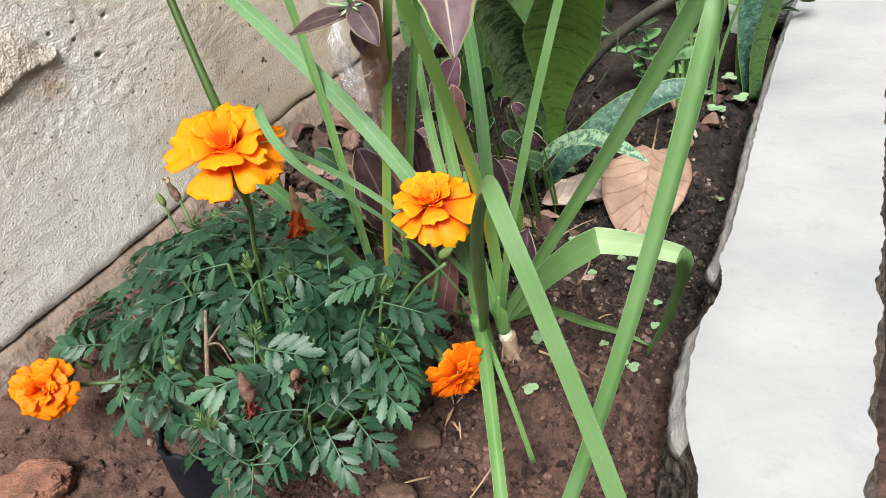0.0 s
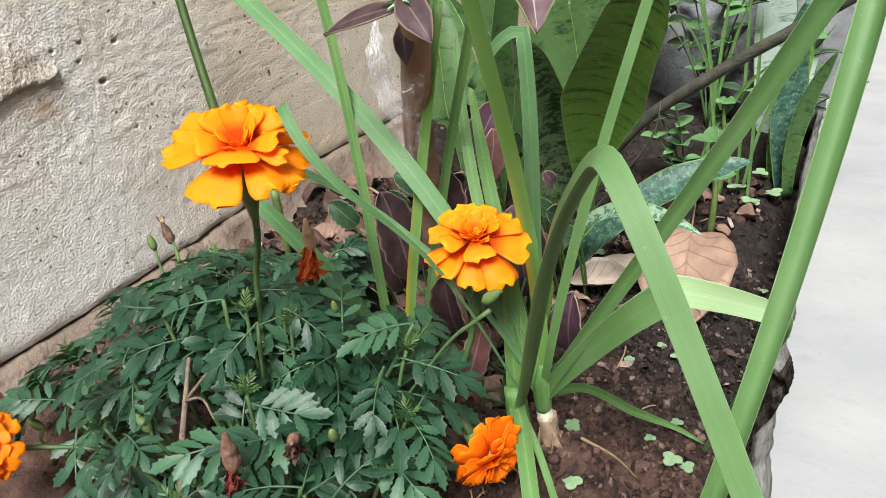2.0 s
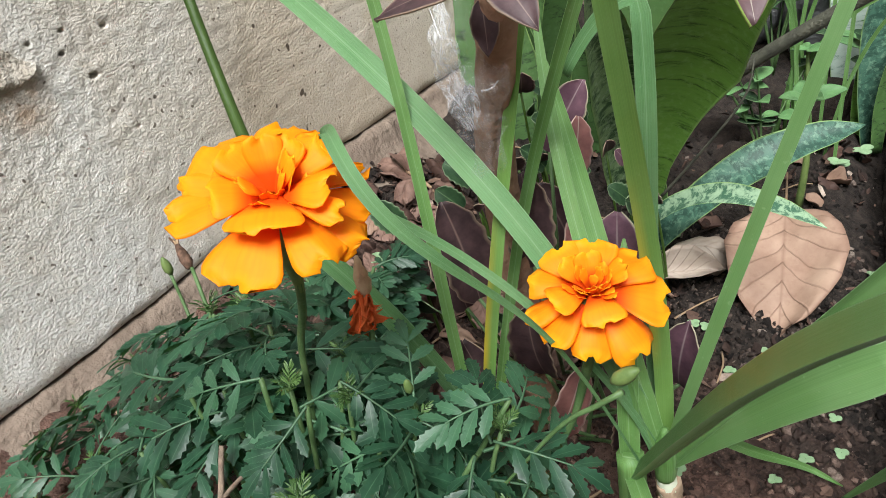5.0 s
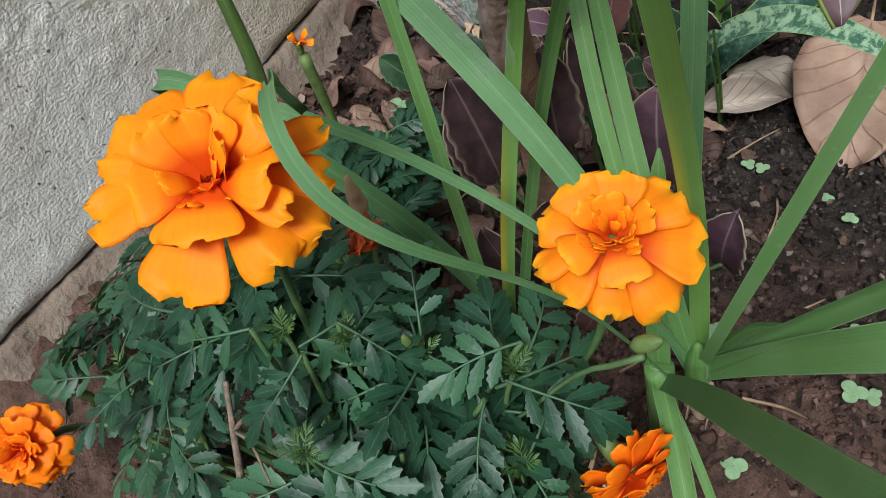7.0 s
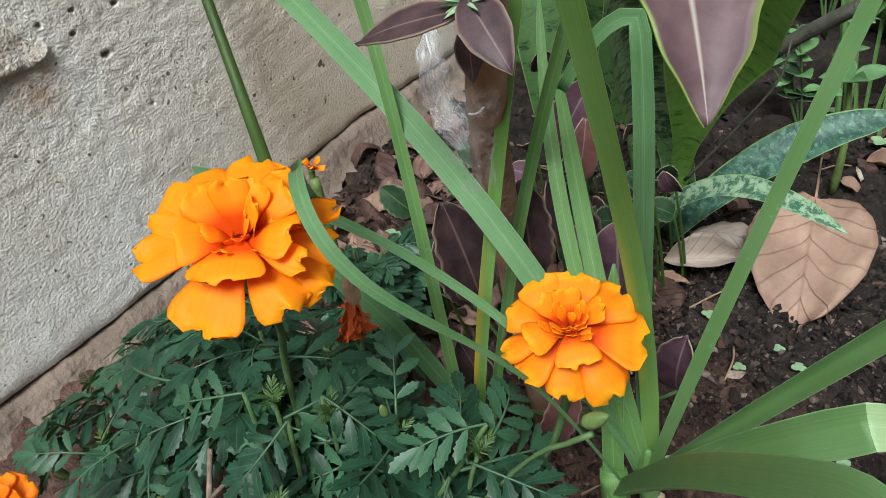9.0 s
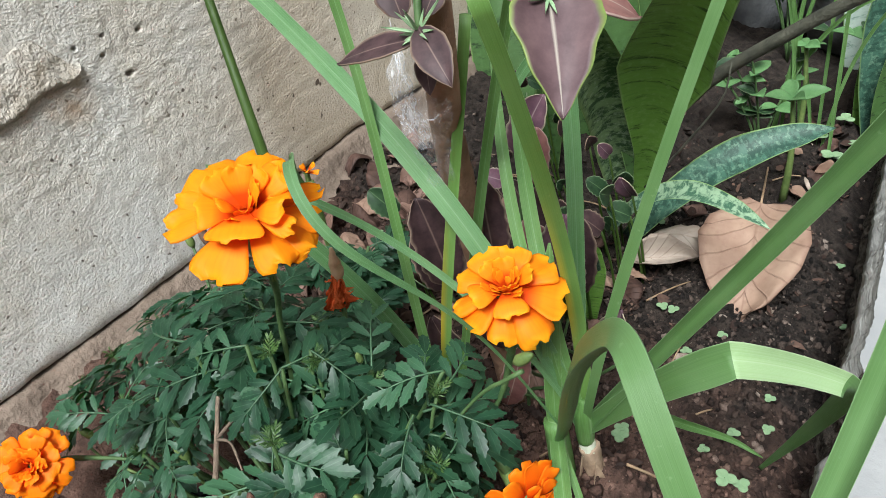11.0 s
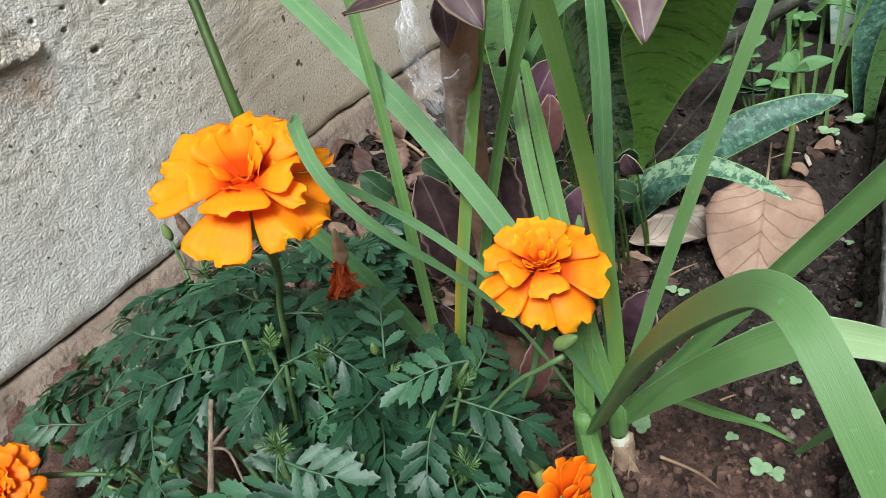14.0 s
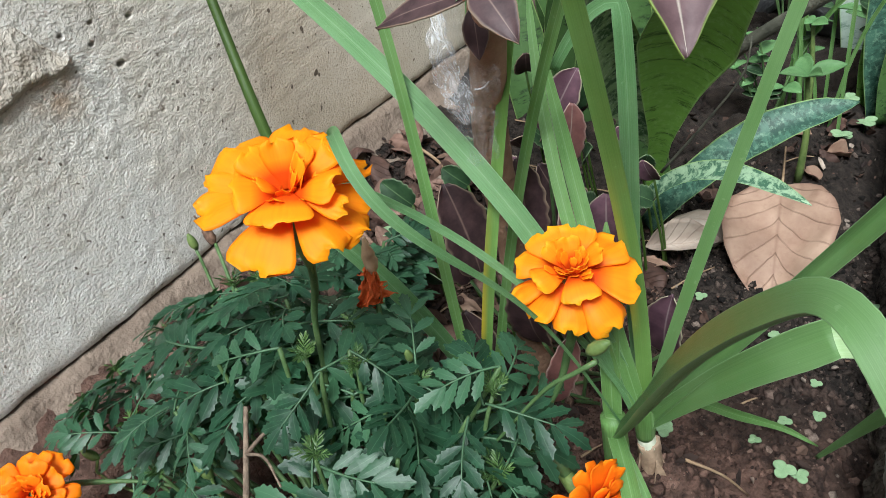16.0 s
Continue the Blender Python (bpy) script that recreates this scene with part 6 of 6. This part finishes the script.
def clover(x, y, s, seed):
    rnd = random.Random(seed)
    z = soil_height(x, y)
    t = thing("clover_sprig", (x, y, z), "small green clover seedling in the soil", "weed", "clover sprigs")
    top = Vector((x + rnd.uniform(-0.002, 0.002), y, z + 0.006 * s / 0.006))
    part("stalk", tube("stalk", [(x, y, z - 0.001), tuple(top)], [0.0005, 0.0004], M_STALK, 5), t)
    off = rnd.random() * 6
    for k in range(3):
        a = off + k * 2.094
        tip = top + Vector((math.cos(a), math.sin(a), rnd.uniform(-0.1, 0.25))) * s
        broad_leaf("leaflet", t, top, tip, (0, 0, 1), s * 0.52, M_CLOVER, "round", "", k, 0, 0, 0.2, 0.1)


for n, (x, y, s) in enumerate([(0.343, 0.312, 0.0068), (0.286, 0.315, 0.0062), (0.281, 0.322, 0.0055), (0.352, 0.318, 0.0055), (0.351, 0.362, 0.0045), (0.343, 0.386, 0.004), (0.318, 0.243, 0.006), (0.204, 0.537, 0.006), (0.213, 0.532, 0.006), (0.30, 0.43, 0.0045), (0.262, 0.44, 0.005), (0.255, 0.44, 0.005), (0.315, 0.415, 0.005), (0.287, 0.405, 0.0045), (0.328, 0.33, 0.004), (0.335, 0.345, 0.0045), (0.225, 0.50, 0.005), (0.07, 0.36, 0.009), (0.36, 0.50, 0.004), (0.34, 0.56, 0.004)]):
    clover(x, y, s * 0.85, n)


wild = random.Random(51)
for n in range(9):
    clover(wild.uniform(0.22, 0.315), wild.uniform(0.66, 0.88), wild.uniform(0.006, 0.010), 60 + n)


def seedling(x, y, h, s, seed, label):
    rnd = random.Random(seed)
    z = soil_height(x, y)
    t = thing("seedling", (x, y, z), label, "seedling", "seedlings")
    top = Vector((x, y, z + h))
    part("stalk", tube("stalk", spline([(x, y, z), (x + 0.003, y, z + h * 0.5), tuple(top)], 8), [0.0034, 0.0016], M_CALYX, 7), t)
    for k in range(5):
        a = 0.5 + k * 1.5708 + (0.7 if k > 3 else 0) + rnd.uniform(-0.3, 0.3)
        lvl = top - Vector((0, 0, rnd.uniform(0.25, 0.5) * h if k > 3 else 0))
        r = s * rnd.uniform(0.75, 1.1)
        broad_leaf("leaf", t, lvl, lvl + Vector((math.cos(a), math.sin(a), rnd.uniform(-0.1, 0.5))) * r, (rnd.uniform(-0.3, 0.3), rnd.uniform(-0.9, -0.2), 1), r * 0.30, M_SEEDLING, "ovate", "", k, 0, 0, 0.45, 0.3)


seedling(0.281, 0.618, 0.090, 0.024, 1, "young broad-leaved green seedling")
seedling(0.262, 0.72, 0.10, 0.017, 2, "young broad-leaved green seedling")


def build_grass():
    t = thing("grass_tuft", (0.27, 0.74, -0.01), "loose tuft of green grass blades", "grass")
    rnd = random.Random(9)
    for k in range(11):
        x, y = 0.26 + rnd.uniform(-0.03, 0.04), 0.74 + rnd.uniform(-0.03, 0.03)
        a = rnd.uniform(-0.6, 1.2)
        part("blade", ribbon("blade", bez([(x, y, -0.01), (x + 0.02 * a, y, 0.12), (x + 0.09 * a, y - 0.03, rnd.uniform(0.14, 0.25))], 12), taper(0.0032), M_STRAP, 0.08), t)


build_grass()


def weed_clump(x, y, height, count, size, seed, label):
    """A leafy weed: thin stems with small ovate leaves all along."""
    rnd = random.Random(seed)
    z = soil_height(x, y) if y < 1.1 else -0.02
    t = thing("weed_clump", (x, y, z), label, "weed", "weeds")
    for k in range(count):
        a = rnd.random() * 6.28
        reach = rnd.uniform(0.15, 0.6) * height
        tip = Vector((x + reach * math.cos(a), y + reach * math.sin(a), z + height * rnd.uniform(0.55, 1.0)))
        line = bez([(x, y, z), (x + 0.2 * reach * math.cos(a), y + 0.2 * reach * math.sin(a), z + 0.6 * tip.z), tuple(tip)], 12)
        part("stem", tube("stem", line, [0.0014, 0.0007], M_STALK, 5), t)
        for n in range(4, 12, 2):
            for sgn in (-1, 1):
                o = Vector(line[n])
                b = a + sgn * rnd.uniform(0.7, 1.5) + n
                r = size * rnd.uniform(0.6, 1.1)
                broad_leaf("leaf", t, o, o + Vector((math.cos(b), math.sin(b), rnd.uniform(-0.2, 0.5))) * r, (rnd.uniform(-0.4, 0.4), rnd.uniform(-0.8, 0.1), 1), r * 0.3, M_SEEDLING if rnd.random() < 0.5 else M_WEED, "ovate", "", n, 0, 0, 0.5, 0.3)


weed_clump(0.235, 0.70, 0.13, 4, 0.022, 1, "small-leaved green weed by the fallen branch")
weed_clump(0.285, 0.86, 0.16, 4, 0.026, 2, "leafy green weed at the back of the bed")
weed_clump(0.200, 0.90, 0.24, 6, 0.034, 3, "leafy green weed at the back of the bed")
weed_clump(0.120, 0.86, 0.26, 6, 0.034, 4, "leafy green weed at the back of the bed")
weed_clump(0.245, 1.10, 0.30, 7, 0.045, 5, "leafy green weed at the back of the bed")


# ---- stones, brick, pot ----
def stone(name, place, r, squash, mat, label, seed, category="stone", group="stones"):
    ob = new(name, lump(name, r, mat, seed, squash, 0.28, 3))
    ob.location = place
    tagged(ob, label, category, group)


stone("stone", (0.258, 0.212, soil_height(0.258, 0.212) + 0.004), 0.0115, (1, 0.8, 0.6), M_STONE, "brown rough stone half sunk in soil", 1)
stone("stone", (0.267, 0.170, soil_height(0.267, 0.170) + 0.003), 0.011, (1.2, 0.8, 0.5), M_STONE, "brown rough stone half sunk in soil", 2)
stone("stone", (0.312, 0.292, soil_height(0.312, 0.292) + 0.002), 0.004, (1, 1, 0.7), M_STONE, "small brown pebble on the soil", 3)


def brick_chunk():
    """A broken brick end: flat old faces, one ragged broken side, worn corners."""
    bm = bmesh.new()
    bmesh.ops.create_cube(bm, size=1)
    bmesh.ops.subdivide_edges(bm, edges=bm.edges[:], cuts=13, use_grid_fill=True)
    size = Vector((0.066, 0.060, 0.034))
    for v in bm.verts:
        c = v.co * 2
        far = sorted(abs(q) for q in c)
        worn = 1 - 0.09 * max(0.0, far[1] - 0.75) / 0.25 - 0.05 * max(0.0, far[0] - 0.75) / 0.25
        p = Vector((c.x * size.x, c.y * size.y, c.z * size.z)) * 0.5 * worn
        d = 0.0022 * noise.noise(p * 60) + 0.0013 * noise.noise(p * 190) + 0.0008 * noise.noise(p * 420)
        if c.x > 0.3:
            p.x += (c.x - 0.3) * (0.007 * noise.noise(Vector((p.y * 55, p.z * 55, 2.0))) + 0.007 * noise.noise(Vector((p.y * 160, p.z * 160, 5.0))))
        v.co = p + c.normalized() * d * 0.9
    me = bpy.data.meshes.new("brick_piece")
    bm.to_mesh(me)
    bm.free()
    me.materials.append(M_BRICK)
    return me


brick = new("brick_piece", brick_chunk())
brick.matrix_world = pose(0.060, 0.050, 0.012, 4, -5, 14)
tagged(brick, "broken piece of red brick on the soil", "brick")
stone("stone_block", (0.27, 1.0, 0.09), 0.11, (0.8, 0.5, 1.0), M_BLOCK, "large grey rock behind the plants", 5, "rock", "rocks")
stone("stone_block", (0.11, 1.0, 0.08), 0.10, (0.9, 0.5, 0.9), M_BLOCK, "large grey rock behind the plants", 6, "rock", "rocks")


for x, y, r, n in ((0.27, 0.86, 0.035, 11), (0.315, 0.83, 0.025, 12), (0.235, 0.84, 0.03, 13), (0.19, 0.74, 0.030, 14), (0.215, 0.70, 0.022, 15)):
    stone("soil_clod", (x, y, 0.005), r, (1.3, 1, 0.8), M_CRUST, "large crumbly clod of dark brown soil", n, "soil clod", "soil clods")


def build_pot():
    cx, cy = 0.150, 0.137
    t = thing("plastic_pot", (cx, cy, 0.0), "black plastic nursery bag half buried under the marigold", "pot")
    prof = [(0.0255, -0.03), (0.0262, -0.012), (0.0250, -0.002), (0.0262, 0.008), (0.0252, 0.018), (0.0262, 0.027), (0.0250, 0.034), (0.0258, 0.040), (0.0240, 0.0425), (0.0225, 0.038)]
    verts = []
    for r, h in prof:
        for k in range(48):
            a = k * 2 * math.pi / 48
            q = r * (1 + 0.10 * noise.noise(Vector((3 * math.cos(a), 3 * math.sin(a), h * 30))) + 0.06 * noise.noise(Vector((8 * math.cos(a), 8 * math.sin(a), h * 70))))
            verts.append((cx + q * math.cos(a), cy + q * math.sin(a), h + 0.009 * noise.noise(Vector((3 * math.cos(a), 3 * math.sin(a), 5))) * (h > 0.03)))
    faces = [(j * 48 + k, j * 48 + (k + 1) % 48, (j + 1) * 48 + (k + 1) % 48, (j + 1) * 48 + k) for j in range(len(prof) - 1) for k in range(48)]
    part("bag", mesh("bag", verts, faces, M_PLASTIC), t)
    top = [(cx, cy, 0.040)] + [(cx + 0.0245 * math.cos(k * math.pi / 12), cy + 0.0245 * math.sin(k * math.pi / 12), 0.034 + 0.004 * noise.noise(Vector((k, 0.3, 0)))) for k in range(24)]
    part("soil_fill", mesh("soil_fill", top, [(0, k + 1, (k + 1) % 24 + 1) for k in range(24)], M_SOIL), t, "soil filling the bag")


build_pot()


def build_clods():
    rnd = random.Random(31)
    seeds = [lump("seed", 1, M_CLOD, s, (1, 0.85, 0.62), 0.95, 1) for s in range(5)]
    shapes = [([v.co.copy() for v in me.vertices], [tuple(p.vertices) for p in me.polygons]) for me in seeds]
    for me in seeds:
        bpy.data.meshes.remove(me)
    verts, faces = [], []
    for n in range(26000):
        x, y = rnd.uniform(0.02, 0.42), rnd.uniform(-0.02, 0.72)
        if x > kerb_edge(y) - 0.012:
            continue
        r = 0.00040 + 0.0030 * rnd.random() ** 5.5
        if n % 3:
            x, y = rnd.uniform(0.20, 0.40), rnd.uniform(0.12, 0.58)
            if x > kerb_edge(y) - 0.012:
                continue
        z = soil_height(x, y)
        rot = Euler((rnd.random() * 6, rnd.random() * 6, rnd.random() * 6)).to_matrix() * r
        vs, fs = shapes[n % 5]
        i0 = len(verts)
        verts += [rot @ v + Vector((x, y, z + 0.25 * r)) for v in vs]
        faces += [tuple(i0 + i for i in f) for f in fs]
    tagged(new("soil_crumbs", mesh("soil_crumbs", verts, faces, M_CLOD)), "loose crumbs and small clods of brown soil", "soil crumbs", kind="stuff")


build_clods()


def twigs():
    rnd = random.Random(41)
    for k in range(26):
        x, y = rnd.uniform(0.05, 0.36), rnd.uniform(0.10, 0.66)
        if x > kerb_edge(y) - 0.05:
            continue
        a, L = rnd.random() * 6.28, rnd.uniform(0.012, 0.045)
        x2, y2 = x + L * math.cos(a), y + L * math.sin(a)
        z, z2 = soil_height(x, y) + 0.002, soil_height(x2, y2) + 0.003
        t = thing("twig", (x, y, z), "thin dry twig lying on the soil", "twig", "twigs")
        part("stick", tube("stick", spline([(x, y, z), ((x + x2) / 2 + 0.002, (y + y2) / 2, (z + z2) / 2 + 0.003), (x2, y2, z2)], 8), [0.0008, 0.0005], M_TWIG, 5), t)
    t = thing("dry_stalk", (0.185, 0.14, 0.03), "dead pale stalk standing among the marigold leaves", "twig")
    part("stick", tube("stick", spline([(0.2, 0.116, 0.0), (0.192, 0.122, 0.055), (0.193, 0.126, 0.069), (0.19, 0.134, 0.09), (0.187, 0.145, 0.111), (0.184, 0.154, 0.127)], 30), [0.0020, 0.0019, 0.0018, 0.0015, 0.0009], M_DEADSTALK, 7, 0.25, 2), t)
    part("stick", tube("stick", spline([(0.187, 0.145, 0.111), (0.194, 0.148, 0.119), (0.206, 0.15, 0.131)], 8), [0.0010, 0.0006], M_DEADSTALK, 6, 0.2, 3), t)
    part("stick", tube("stick", spline([(0.187, 0.145, 0.111), (0.202, 0.144, 0.118), (0.217, 0.138, 0.117)], 8), [0.0008, 0.0004], M_DEADSTALK, 6, 0.2, 4), t)


twigs()


def straw_bits():
    rnd = random.Random(43)
    for k in range(9):
        x, y = rnd.uniform(0.258, 0.290), rnd.uniform(0.226, 0.256)
        a, L = rnd.random() * 6.28, rnd.uniform(0.006, 0.016)
        z = soil_height(x, y) + rnd.uniform(0.002, 0.008)
        t = thing("straw_bit", (x, y, z), "pale dry straw scrap beside the bulb", "straw", "straw scraps")
        line = [(x, y, z), (x + 0.5 * L * math.cos(a), y + 0.5 * L * math.sin(a), z + rnd.uniform(0, 0.004)), (x + L * math.cos(a), y + L * math.sin(a), z - 0.001)]
        part("blade", ribbon("blade", spline(line, 8), [(0, 0.0006), (0.5, rnd.uniform(0.0008, 0.0022)), (1, 0.0004)], M_STRAW, 0.1, 0.5), t)
    t = thing("twig", (0.012, 0.452, 0.078), "pale dry flower stalk leaning by the wall", "twig", "twigs")
    part("stick", tube("stick", spline([(0.012, 0.452, 0.090), (0.050, 0.440, 0.084), (0.072, 0.432, 0.078)], 12), [0.0016, 0.0013, 0.0012], M_TWIG, 7), t)
    for k in range(6):
        part("blade", ribbon("blade", [(0.070, 0.433, 0.079), (0.078 + 0.002 * k, 0.428, 0.074 + 0.002 * (k % 3)), (0.086 + 0.002 * k, 0.432 - 0.004 * k, 0.068)], [(0, 0.0008), (0.5, 0.002), (1, 0.0005)], M_STRAW, 0.1, 0.4), t)


straw_bits()

# ---- plain wall that closes the yard behind the plants ----
back = mesh("wall_north", [(-0.25, 2.2, -0.05), (6, 2.2, -0.05), (6, 2.2, 2.0), (-0.25, 2.2, 2.0), (-0.25, 2.4, -0.05), (6, 2.4, -0.05), (6, 2.4, 2.0), (-0.25, 2.4, 2.0)], [(0, 1, 2, 3), (5, 4, 7, 6), (3, 2, 6, 7), (4, 0, 3, 7), (1, 5, 6, 2), (4, 5, 1, 0)], M_WALL, smooth=False)
tagged(new("wall_north", back), "plain plaster wall behind the garden bed", "wall", kind="structure")

# unseen walls, added to close the yard and block low sky light
for nm, (x0, x1, y0, y1), lab in (("wall_east_unseen", (2.6, 2.8, -3.0, 2.4), "unseen plain plaster wall added to block low sky light from the east"), ("wall_south_unseen", (-0.25, 2.6, -3.0, -2.8), "unseen plain plaster wall added to block low sky light from the south")):
    c = [(x0, y0, -0.05), (x1, y0, -0.05), (x1, y1, -0.05), (x0, y1, -0.05), (x0, y0, 2.4), (x1, y0, 2.4), (x1, y1, 2.4), (x0, y1, 2.4)]
    tagged(new(nm, mesh(nm, c, [(0, 3, 2, 1), (4, 5, 6, 7), (0, 1, 5, 4), (1, 2, 6, 5), (2, 3, 7, 6), (3, 0, 4, 7)], M_WALL, smooth=False)), lab, "wall", kind="structure")
